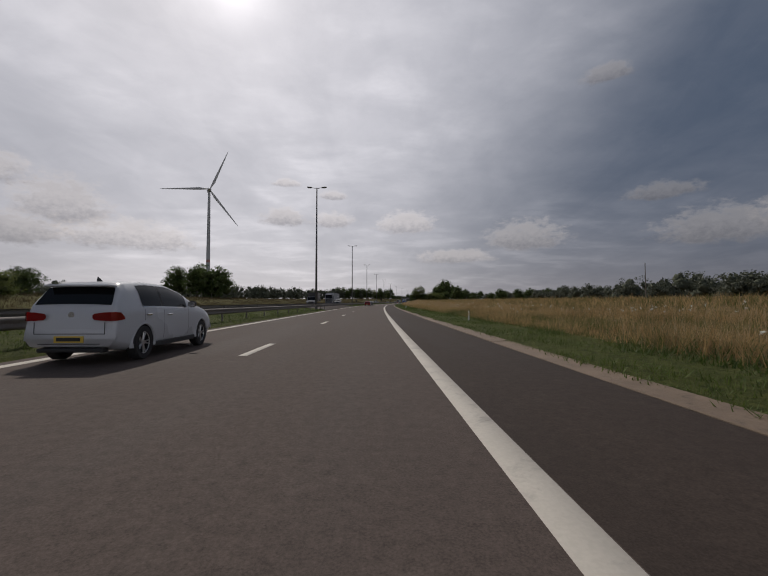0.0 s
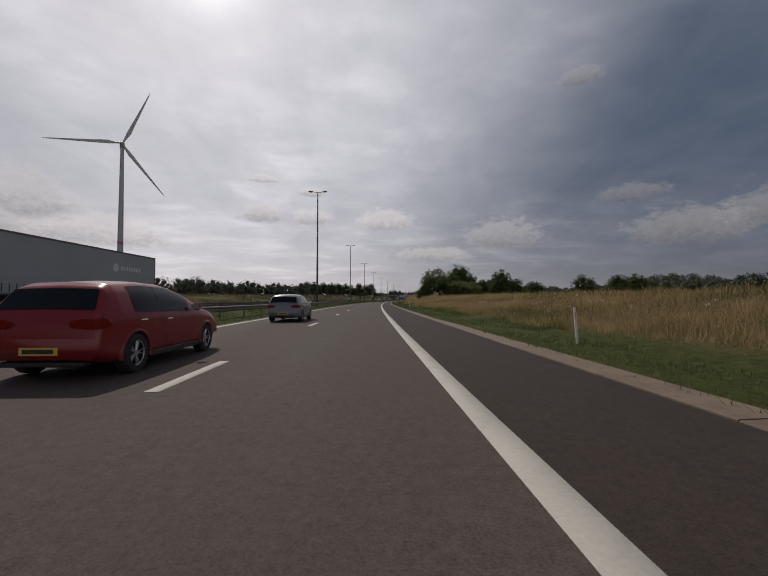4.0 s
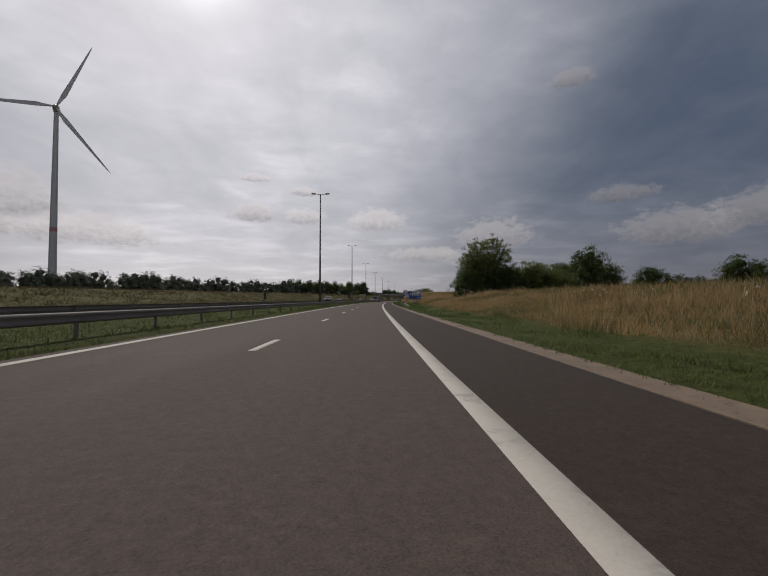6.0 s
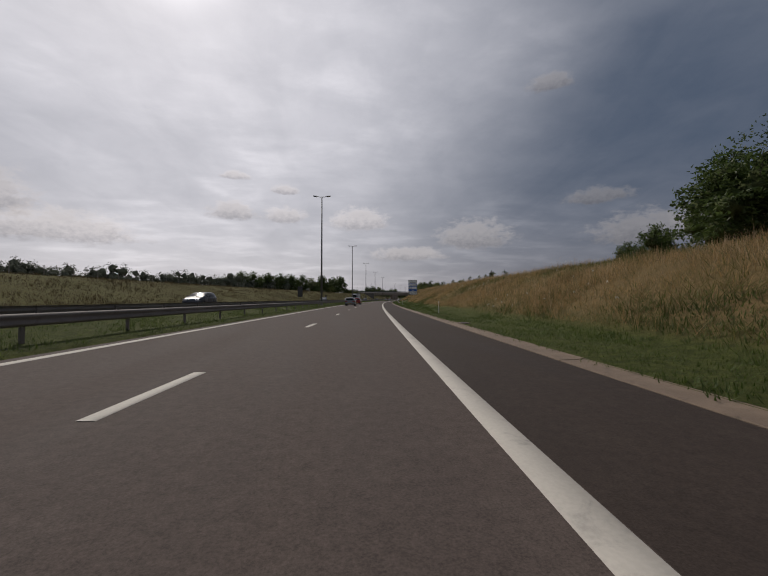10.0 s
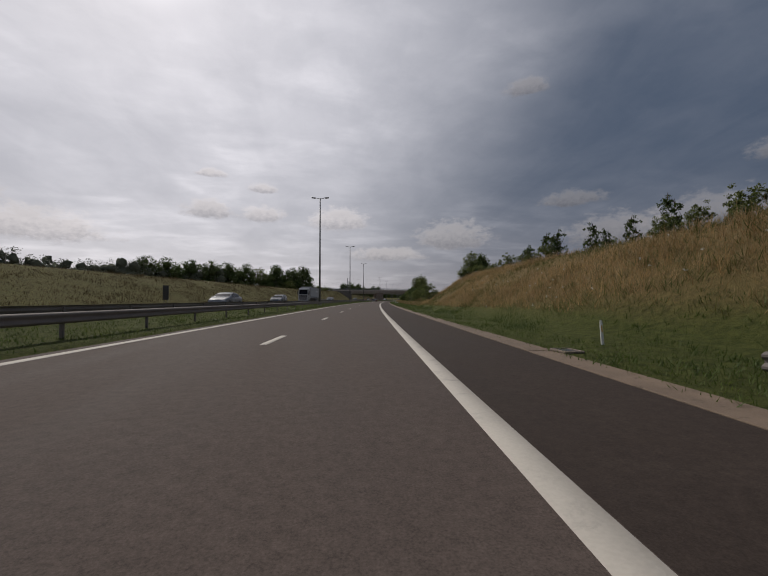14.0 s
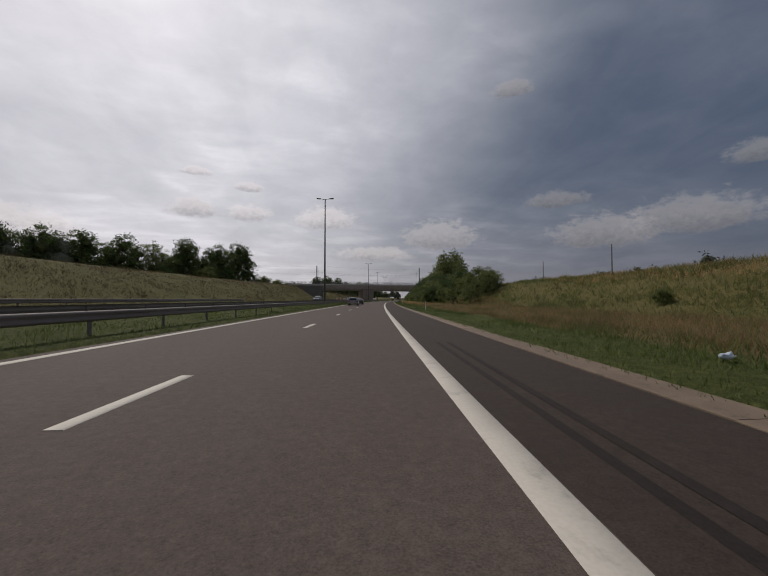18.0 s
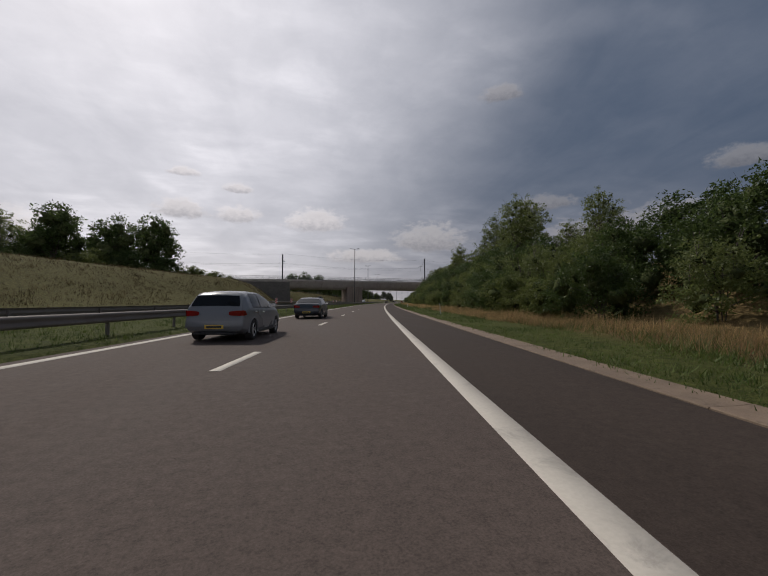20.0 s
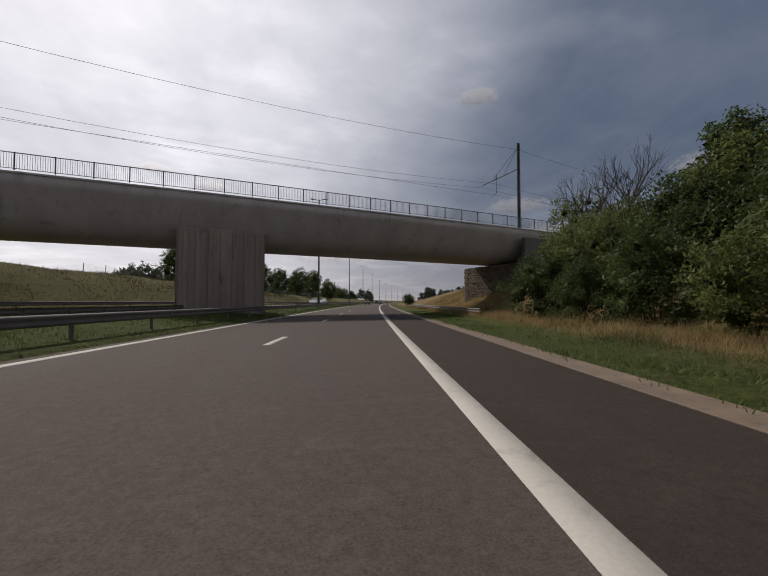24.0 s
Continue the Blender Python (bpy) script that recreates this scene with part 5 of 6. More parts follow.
for k, s in enumerate((640, 648, 656.5, 665.5, 674, 693, 699)):
    m = at(s, -12.1, OPP_Z, lean.uniform(-6, 6))
    if k == 0:
        beacon0.matrix_world = m
    else:
        copy_thing(beacon0, m)


# ---- fence posts and small things on the far bank ----
def fence_run(s0, s1, d, gap, height=1.25):
    root = thing("wire_fence", at((s0 + s1) / 2, d, float(ground_z((s0 + s1) / 2, d))), "wire fence with thin weathered wooden posts on the bank", "fence", "wire fences on the banks")
    inv = root.matrix_world.inverted()
    bm = bmesh.new()
    tube(bm, (0, 0, -0.3), (0, 0, height), 0.055, 0.045, 7)
    me = finish(bm, "post", WOOD_POST)
    r = random.Random(int(s0))
    tops = []
    for s in np.arange(s0, s1, gap):
        ob = part("post", me, None, root)
        z = float(ground_z(s, d))
        ob.matrix_local = inv @ at(float(s), d, z) @ Matrix.Rotation(r.uniform(-0.06, 0.06), 4, "X")
        tops.append(place(float(s), d, z))
    for h in (0.4, 0.75, 1.1):
        bm = bmesh.new()
        for a, b in zip(tops[:-1], tops[1:]):
            tube(bm, inv @ (a + Vector((0, 0, h))), inv @ (b + Vector((0, 0, h))), 0.006, 0.006, 3, False)
        part("wire", bm, GALVANISED, root)


fence_run(60, 130, -39.5, 5.0)
fence_run(290, 460, -39.5, 4.4)
fence_run(690, 742, -39.5, 4.4)
fence_run(768, 840, -39.5, 4.4)


def small_board(s, d, w, h, low, mat, label):
    z = float(ground_z(s, d))
    root = thing("road_sign", at(s, d, z), label, "road sign")
    posts(root, (-w * 0.3, w * 0.3), low + h, 0.07)
    panel("board", root, 0, low, w, h, mat, 0, 0.03)


small_board(262, -24.2, 0.6, 1.5, 0.8, SIGN_DARK, "dark back of a sign for oncoming traffic")
small_board(413.6, -24.1, 1.5, 3.1, 1.5, SIGN_DARK, "dark back of a tall sign for oncoming traffic")
small_board(461, -24.4, 0.7, 1.7, 0.7, SIGN_DARK, "dark back of a narrow sign for oncoming traffic")


def pole(s, d, h):
    z = float(ground_z(s, d))
    bm = bmesh.new()
    tube(bm, (0, 0, -0.5), (0, 0, h), 0.13, 0.08, 8)
    ob = new("utility_pole", finish(bm, "utility_pole", WOOD_POST))
    ob.matrix_world = at(s, d, z)
    tagged(ob, "plain wooden utility pole behind the bank", "pole", "utility poles beyond the bank")


for s, d, h in ((95, 62, 9), (560, 48, 7), (600, 40, 6.5), (640, 44, 7)):
    pole(s, d, h)


# ---- drain covers in the gutter ----
def drain(s):
    root = thing("drain_cover", at(s, 4.32, 0.03, 4) @ Matrix.Diagonal((0.55, 0.7, 0.8, 1)), "rusty sunken drain cover beside the gutter", "drain cover", "drain covers along the gutter")
    bm = bmesh.new()
    for x, y, w, l in ((-0.36, 0, 0.08, 0.9), (0.36, 0, 0.08, 0.9), (0, -0.41, 0.64, 0.08), (0, 0.41, 0.64, 0.08)):
        box(bm, x, y, 0.0, w, l, 0.06, 0.008)
    part("frame", bm, DARK_CONCRETE, root)
    for k in range(7):
        bm = bmesh.new()
        box(bm, -0.27 + 0.09 * k, 0, 0.01, 0.04, 0.74, 0.03)
        part("bar", bm, MAST_STEEL, root)


for s in (221, 274, 314, 422.6, 471, 505, 678):
    drain(float(s))
# ---- litter on the verge ----
bm = bmesh.new()
bmesh.ops.create_icosphere(bm, subdivisions=2, radius=0.14)
for v in bm.verts:
    v.co = Vector((v.co.x * 1.3, v.co.y, (v.co.z + 0.10) * 0.75)) * (1 + 0.5 * noise.noise(v.co * 13))
bag = new("litter_bag", finish(bm, "litter_bag", material("pale_plastic", (0.42, 0.50, 0.60), (0.66, 0.70, 0.74), 0.35, scale=20, fine=60)))
bag.matrix_world = at(540, 6.3, float(ground_z(540, 6.3)) + 0.06) @ Matrix.Diagonal((0.7, 0.7, 0.6, 1))
tagged(bag, "crumpled pale blue plastic bag lying on the verge", "litter")
# ---- trees and bushes ----
def leaf_cloud(rng, centres, radii, per, size):
    """Many small pointed leaves, in clumps."""
    centres, radii = np.asarray(centres), np.asarray(radii)
    idx = np.repeat(np.arange(len(centres)), per)
    n = len(idx)
    p = rng.normal(size=(n, 3))
    p /= np.linalg.norm(p, axis=1, keepdims=True) + 1e-6
    p *= (rng.random(n) ** 0.45)[:, None]
    pos = centres[idx] + p * radii[idx][:, None] * np.array([1, 1, 0.75])
    a = rng.normal(size=(n, 3))
    a /= np.linalg.norm(a, axis=1, keepdims=True)
    b = np.cross(a, rng.normal(size=(n, 3)))
    b /= np.linalg.norm(b, axis=1, keepdims=True) + 1e-6
    ln = (size * rng.uniform(0.65, 1.35, n))[:, None]
    v = np.stack([pos - b * ln * 0.30, pos + b * ln * 0.30, pos + a * ln], 1).reshape(-1, 3)
    return v, np.arange(n * 3).reshape(n, 3)


def crown_points(rng, height, spread, low, count, lobes):
    """Centres of leaf clumps in an uneven crown made of several lobes."""
    pts, rad = [], []
    balls = []
    for i in range(lobes):
        a = i * 2.4 + rng.uniform(0, 1)
        u = (i + 0.5) / lobes
        z = height * (low + (1 - low) * (0.14 + 0.68 * u))
        reach = spread * 0.62 * math.sqrt(max(0.05, 1 - u ** 3)) * (0.75 + 0.25 * min(1, u * 4)) * rng.uniform(0.55, 1.1)
        balls.append(((math.cos(a) * reach, math.sin(a) * reach, z), spread * rng.uniform(0.34, 0.50) * (1.1 - 0.2 * u)))
    balls.append(((0, 0, height * (low + (1 - low) * 0.45)), spread * 0.6))
    for i in range(count):
        c, r = balls[int(rng.integers(len(balls)))]
        q = rng.normal(size=3)
        q /= np.linalg.norm(q)
        q *= rng.uniform(0.5, 1.05) * r
        z = min(height, max(height * low * 0.75, c[2] + q[2] * 1.05))
        pts.append((c[0] + q[0], c[1] + q[1], z))
        rad.append(rng.uniform(0.10, 0.2) * spread)
    return pts, rad, balls


def cores(rng, balls, k, rings=7, seg=11, ragged=0.45):
    """The dense inside of each lobe: ragged lumps of closed leaf mass."""
    vs, fs, n = [], [], 0
    for c, r in balls:
        for i in range(rings + 1):
            th = math.pi * i / rings
            for j in range(seg):
                ph = 2 * math.pi * j / seg
                q = r * k * rng.uniform(ragged, 1.05)
                vs.append((c[0] + q * math.sin(th) * math.cos(ph), c[1] + q * math.sin(th) * math.sin(ph), c[2] + q * 0.95 * math.cos(th)))
        for i in range(rings):
            for j in range(seg):
                j2 = (j + 1) % seg
                fs.append((n + i * seg + j, n + (i + 1) * seg + j, n + (i + 1) * seg + j2))
                fs.append((n + i * seg + j, n + (i + 1) * seg + j2, n + i * seg + j2))
        n += (rings + 1) * seg
    return np.array(vs), np.array(fs)


def limb_mesh(rng, height, spread, balls, girth, stems=1):
    bm = bmesh.new()
    for k in range(stems):
        a = 2 * math.pi * k / max(1, stems) + rng.uniform(0, 1)
        lean = 0.0 if stems == 1 else spread * 0.28
        p, r = Vector((math.cos(a) * 0.12 * (stems > 1), math.sin(a) * 0.12 * (stems > 1), -0.3)), girth / math.sqrt(stems)
        for i in range(4):
            q = Vector((math.cos(a) * lean * (i + 1) / 4 + rng.uniform(-0.12, 0.12), math.sin(a) * lean * (i + 1) / 4 + rng.uniform(-0.12, 0.12), height * 0.72 * (i + 1) / 4))
            tube(bm, p, q, r, r * 0.72, 8)
            p, r = q, r * 0.72
    for c, rad in balls:
        c = Vector(c)
        root = Vector((c.x * 0.08, c.y * 0.08, max(height * 0.12, c.z * rng.uniform(0.35, 0.6))))
        mid = root.lerp(c, 0.55) + Vector((rng.uniform(-0.3, 0.3), rng.uniform(-0.3, 0.3), rng.uniform(0, 0.4)))
        tube(bm, root, mid, girth * 0.42, girth * 0.26, 6)
        tube(bm, mid, c, girth * 0.26, girth * 0.12, 6)
        for j in range(3):
            tip = c + Vector((rng.uniform(-1, 1), rng.uniform(-1, 1), rng.uniform(-0.2, 1))) * rad * 0.9
            tube(bm, mid.lerp(c, 0.6), tip, girth * 0.11, girth * 0.03, 5)
    return bm


def tree(name, seed, height, spread, low, clumps, per, leaf, mat, label, category, girth=0.18, lobes=7, stems=1, bare=0, inner=0.58):
    rng = np.random.default_rng(seed)
    root = thing(name, Matrix.Translation((0, 0, -50)), label, category)
    pts, rad, balls = crown_points(rng, height, spread, low, clumps, lobes)
    part("trunk", limb_mesh(rng, height, spread, balls, girth, stems), BARK, root)
    v, f = leaf_cloud(rng, pts, rad, per, leaf)
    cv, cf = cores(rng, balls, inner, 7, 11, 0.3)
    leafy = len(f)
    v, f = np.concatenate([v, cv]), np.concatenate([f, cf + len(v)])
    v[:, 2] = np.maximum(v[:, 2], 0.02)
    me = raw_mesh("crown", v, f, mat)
    # core faces take the green darkened for shade inside the crown
    me.materials.append(INNER_SHADED)
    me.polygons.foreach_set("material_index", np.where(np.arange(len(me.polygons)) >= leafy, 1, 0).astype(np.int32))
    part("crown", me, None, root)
    for i in range(bare):
        c, r = balls[int(rng.integers(len(balls)))]
        d = Vector((rng.uniform(-0.6, 0.6), rng.uniform(-0.6, 0.6), 1.0)).normalized()
        a = Vector(c)
        b = a + d * r * rng.uniform(1.15, 1.6)
        bm = bmesh.new()
        tube(bm, a, b, 0.03, 0.008, 5)
        part("bare_branch", bm, BARK, root, "grey leafless twig")
    return root


def plant(kind, s, d, size=1.0, turn=None, wide=1.0, sink=0.1):
    """A copy of a plant on the ground at s, d."""
    plant.n += 1
    turn = (plant.n * 137.5) % 360 if turn is None else turn
    z = float(ground_z(s, d)) - sink
    m = at(s, d, z, turn) @ Matrix.Diagonal((size * wide, size * wide, size, 1))
    if kind not in plant.used:
        plant.used.add(kind)
        kind.matrix_world = m
        return kind
    keep = kind.scale.copy()
    kind.scale = (1, 1, 1)
    ob = copy_thing(kind, m)
    kind.scale = keep
    return ob


plant.n, plant.used = 0, set()
OAK_A = tree("oak_tree", 1, 12.0, 5.4, 0.10, 270, 27, 0.36, LEAF_OAK, "broad dark green oak tree in full leaf", "tree", 0.32, 10)
OAK_B = tree("oak_tree", 2, 11.0, 6.0, 0.06, 280, 27, 0.36, LEAF_OAK, "wide rounded dark green oak tree beside the motorway", "tree", 0.30, 11)
GREAT_OAK = tree("oak_tree", 12, 16.4, 8.6, 0.04, 620, 46, 0.27, LEAF_OAK, "great rounded dark green oak standing on the bank", "tree", 0.5, 16, 1, 0, 0.62)
ASH_A = tree("ash_tree", 3, 13.0, 4.2, 0.16, 270, 36, 0.23, LEAF_ASH, "tall lighter green ash tree with an open crown", "tree", 0.20, 11, 1, 0, 0.20)
ASH_B = tree("ash_tree", 4, 14.0, 3.6, 0.14, 210, 36, 0.22, LEAF_ASH, "slender tall ash tree with gaps in its crown", "tree", 0.18, 12, 1, 7, 0.10)
BUSH_A = tree("bush", 5, 3.4, 2.6, 0.0, 270, 42, 0.115, LEAF_BUSH, "dense green hedge bush reaching down to the grass", "bush", 0.07, 8, 3, 0, 0.46)
BUSH_B = tree("bush", 6, 4.2, 2.6, 0.0, 270, 42, 0.118, LEAF_OAK, "tall dark green thicket bush", "bush", 0.08, 9, 4, 0, 0.46)
BUSH_C = tree("bush", 7, 3.8, 2.2, 0.0, 190, 32, 0.12, LEAF_ASH, "loose light green bush with bare grey twigs showing", "bush", 0.06, 8, 4, 7, 0.26)
BIRCH = tree("birch_tree", 8, 5.4, 2.1, 0.06, 180, 28, 0.16, LEAF_ASH, "young many-stemmed birch standing alone on the verge", "tree", 0.08, 9, 4, 0, 0.18)
SHRUB = tree("shrub", 9, 1.6, 0.9, 0.0, 70, 34, 0.075, LEAF_BUSH, "small green shrub on the crest of the bank", "shrub", 0.03, 6, 3, 0, 0.25)
SAPLING = tree("sapling", 10, 2.4, 0.65, 0.0, 70, 30, 0.075, LEAF_OAK, "thin young sapling on the crest of the bank", "shrub", 0.03, 9, 2, 4, 0.15)

grow = random.Random(11)
# group of tall trees beyond the first meadow
for s, d, kind, size, wide in ((235.5, 15.0, ASH_A, 0.68, 1.15), (237, 18.0, ASH_A, 0.74, 1.15), (238, 15.5, OAK_A, 0.55, 1.0), (234, 12.9, BUSH_B, 0.95, 1.1), (235, 19.5, BUSH_B, 1.05, 1.2), (237, 23, BUSH_A, 1.5, 1.2), (239, 27, BUSH_A, 1.45, 1.2),
                               (255, 41, OAK_B, 0.84, 1.0), (250, 34, OAK_A, 0.5, 1.2), (258, 47, BUSH_B, 1.6, 1.2), (249, 29.5, BUSH_B, 1.2, 1.2), (263.5, 28, BUSH_B, 1.25, 1.1), (262, 33, BUSH_A, 1.5, 1.2), (252, 52, BUSH_B, 1.3, 1.3),
                               (250, 68, OAK_B, 0.66, 1.2), (246, 77, OAK_A, 0.62, 1.3), (251, 86, OAK_B, 0.7, 1.2), (247, 95, OAK_A, 0.66, 1.3), (252, 104, OAK_B, 0.7, 1.3)):
    plant(kind, s, d, size, None, wide)
# great rounded tree behind the sign, with lower trees and a hedge
for s, d, kind, size, wide in ((326, 38.2, GREAT_OAK, 1.0, 1.0), (329, 32.0, OAK_A, 0.9, 1.2), (331, 44.5, OAK_A, 1.0, 1.2), (334, 37, OAK_B, 1.1, 1.0), (324, 46, BUSH_B, 1.7, 1.2), (330, 55, OAK_A, 0.72, 1.1), (331, 50, BUSH_A, 1.7, 1.2),
                               (335, 61, OAK_B, 0.56, 1.1), (333, 68, OAK_A, 0.6, 1.1), (334, 76, OAK_B, 0.54, 1.1), (336, 83, OAK_A, 0.5, 1.2), (350, 40, OAK_A, 0.7, 1.0), (360, 42, OAK_A, 0.6, 1.0)):
    plant(kind, s, d, size, None, wide)
# shrubs along the crest of the high bank
for k in range(96):
    s = 345 + 1.38 * k + grow.uniform(-1, 1)
    plant(grow.choice((SHRUB, SHRUB, SAPLING)), s, 15.6 + grow.uniform(-0.8, 1.2), grow.uniform(0.6, 1.3) * (0.6 if s < 400 else 1.05 if s < 458 else 0.7))
for s, d, kind, size in ((481.5, 16.8, ASH_A, 0.44), (483.5, 18.8, OAK_A, 0.46), (481.5, 18.0, BUSH_B, 0.9), (491, 17.5, BUSH_C, 1.05), (494, 16.5, BUSH_A, 0.7), (475, 14.6, BUSH_A, 0.62), (473.5, 16.0, BUSH_A, 0.6), (500, 13.6, BUSH_A, 0.48), (489, 15.5, BUSH_A, 0.45)):
    plant(kind, s, d, size)
plant(BIRCH, 511, 13.2, 1.0, None, 1.4)
for s, d, size in ((530, 19, 0.42), (522, 22, 0.3), (560, 20, 0.35)):
    plant(BUSH_A, s, d, size)
# thicket up to the bridge
for k in range(34):
    s = 598 + 4.5 * k + grow.uniform(-1.5, 1.5)
    if s > 738:
        break
    front = 10.6 + max(0, 612 - s) * 0.25 + grow.uniform(-0.4, 0.5)
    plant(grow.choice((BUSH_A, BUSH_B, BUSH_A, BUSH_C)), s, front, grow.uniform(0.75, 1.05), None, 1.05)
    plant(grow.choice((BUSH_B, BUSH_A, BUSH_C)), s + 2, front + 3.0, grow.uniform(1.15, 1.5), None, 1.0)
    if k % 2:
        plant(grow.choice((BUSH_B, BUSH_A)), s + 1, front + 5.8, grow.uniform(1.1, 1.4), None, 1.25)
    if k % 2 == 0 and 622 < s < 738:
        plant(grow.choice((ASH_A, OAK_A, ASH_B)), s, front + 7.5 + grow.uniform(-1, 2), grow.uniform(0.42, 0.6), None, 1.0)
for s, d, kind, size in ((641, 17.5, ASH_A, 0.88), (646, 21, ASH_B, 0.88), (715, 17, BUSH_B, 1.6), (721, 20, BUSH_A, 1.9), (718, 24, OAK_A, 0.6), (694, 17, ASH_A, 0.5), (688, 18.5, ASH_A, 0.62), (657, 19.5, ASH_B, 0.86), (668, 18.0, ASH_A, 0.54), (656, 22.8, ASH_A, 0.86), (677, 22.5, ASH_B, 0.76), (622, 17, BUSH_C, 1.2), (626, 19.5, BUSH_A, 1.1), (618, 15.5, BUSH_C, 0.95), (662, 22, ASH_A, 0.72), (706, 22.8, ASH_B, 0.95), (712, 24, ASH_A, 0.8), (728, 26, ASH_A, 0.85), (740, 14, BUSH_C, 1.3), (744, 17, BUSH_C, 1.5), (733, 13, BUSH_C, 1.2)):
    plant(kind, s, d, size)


def bare_tree(s, d, height, seed):
    """A leafless tree: a trunk whose grey limbs fork into thin twigs."""
    r = random.Random(seed)
    root = thing("bare_tree", at(s, d, float(ground_z(s, d)) - 0.1), "leafless grey tree with fine twigs above the thicket", "tree")
    trunk, limbs = bmesh.new(), []

    def fork(bm, a, way, length, girth, depth):
        b = a + way * length
        tube(bm, a, b, girth, girth * 0.6, 5 if depth else 7, False)
        if depth == 3:
            return
        for i in range(3 if depth < 2 else 4):
            turn = Vector((r.uniform(-1, 1), r.uniform(-1, 1), r.uniform(-0.1, 0.6)))
            start = a.lerp(b, r.uniform(0.55, 1.0))
            fork(bm, start, (way + turn * 0.75).normalized(), length * r.uniform(0.5, 0.75), girth * 0.5, depth + 1)

    tube(trunk, (0, 0, -0.2), (0.1, 0, height * 0.45), 0.10, 0.06, 8)
    part("trunk", trunk, BARK, root)
    for i in range(8):
        a = 2 * math.pi * i / 8 + r.uniform(-0.3, 0.3)
        bm = bmesh.new()
        fork(bm, Vector((0.05, 0, height * r.uniform(0.25, 0.44))), Vector((math.cos(a) * 0.6, math.sin(a) * 0.6, 1.0)).normalized(), height * 0.3, 0.042, 0)
        part("limb", bm, BARK, root)


bare_tree(742, 16.2, 8.0, 5)
bare_tree(739.5, 17.6, 7.2, 6)
bare_tree(737, 15.4, 7.0, 9)
# beyond the bridge
plant(BUSH_B, 835, 9.5, 0.9)
plant(BUSH_A, 842, 11, 0.8)
# far side of the motorway
for s, d, kind, size, wide in ((100, -40, OAK_B, 0.72, 1.1), (105, -46, OAK_B, 0.8, 1.1), (97, -44, OAK_A, 0.66, 1.1), (102, -52, OAK_A, 0.7, 1.1), (40, -36, BUSH_A, 0.9, 1.2), (48, -40, BUSH_B, 0.8, 1.2),
                               (705, -66, OAK_A, 1.62, 0.95), (698, -74, OAK_B, 1.56, 1.00), (690, -82, OAK_A, 1.62, 1.05), (684, -91, ASH_A, 1.38, 1.37), (676, -99, OAK_B, 1.68, 1.05), (668, -107, OAK_A, 1.62, 1.05), (662, -116, OAK_B, 1.74, 1.05), (655, -124, OAK_A, 1.68, 1.05),
                               (648, -133, OAK_B, 1.80, 1.05), (638, -141, OAK_A, 1.74, 1.05), (701, -60, BUSH_B, 1.7, 1.2), (705, -54, BUSH_A, 1.3, 1.3), (706, -49, BUSH_A, 0.9, 1.3), (708, -45, SHRUB, 1.3, 1.3), (695, -66, BUSH_B, 1.9, 1.3), (689, -72, BUSH_A, 2.2, 1.3), (680, -84, BUSH_B, 2.0, 1.4),
                               (835, -62, OAK_A, 1.2, 1.0), (840, -54, OAK_B, 1.35, 1.0), (849, -48, OAK_A, 1.2, 1.1), (861, -45, OAK_B, 1.05, 1.1), (872, -41, OAK_A, 0.9, 1.1), (905, -42, OAK_B, 1.25, 1.0), (918, -37, OAK_A, 1.2, 1.0), (938, -33, OAK_B, 1.05, 1.0),
                               (1040, -55, OAK_A, 0.7, 1.2), (1060, -48, OAK_B, 0.8, 1.1), (1082, -42, OAK_A, 0.7, 1.2)):
    plant(kind, s, d, size, None, wide)


def wood(name, label, rows, seed, leaf=0.75):
    """A distant belt of trees as one mass of leaves; rows of (s, d, height, spread)."""
    rng = np.random.default_rng(seed)
    vs, fs, inner, n = [], [], [], 0
    for s, d, h, w in rows:
        pts, rad, balls = crown_points(rng, h, w, 0.0, 64, 7)
        v, f = leaf_cloud(rng, pts, np.array(rad) * 1.2, 19, leaf * 0.95)
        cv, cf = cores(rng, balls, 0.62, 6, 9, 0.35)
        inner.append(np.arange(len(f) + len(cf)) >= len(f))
        v, f = np.concatenate([v, cv]), np.concatenate([f, cf + len(v)])
        z = float(ground_z(s, d)) - 0.3
        v[:, 2] = np.maximum(v[:, 2], 0.0)
        o = np.array(place(s, d, z))
        vs.append(v + o)
        fs.append(f + n)
        n += len(v)
    # both materials carry painted haze in their colour
    me = raw_mesh(name, np.concatenate(vs), np.concatenate(fs), LEAF_HAZED)
    me.materials.append(HAZED_INNER)
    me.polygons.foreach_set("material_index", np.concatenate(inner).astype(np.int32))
    tagged(new(name, me), label, "woodland", kind="stuff")


rows = []
for k in range(270):
    s = 60 + 5.0 * k + grow.uniform(-4, 4)
    d = float(np.interp(s, [60, 300, 420, 520, 600, 640, 700, 760, 900, 1500], [-190, -185, -180, -168, -158, -140, -86, -100, -90, -130])) + grow.uniform(-10, 8)
    h = float(np.interp(s, [60, 300, 420, 520, 640, 700, 760, 900], [9, 11.5, 14, 16, 17, 14, 8, 12])) * grow.choice((0.72, 0.8, 0.88, 0.95, 1.05, 1.15))
    if not 738 < s < 860:
        rows.append((s, d, h, h * grow.uniform(0.58, 0.76)))
wood("woodland", "distant belt of broadleaf trees, haze mixed into their green", rows, 21, 0.75)
rows = []
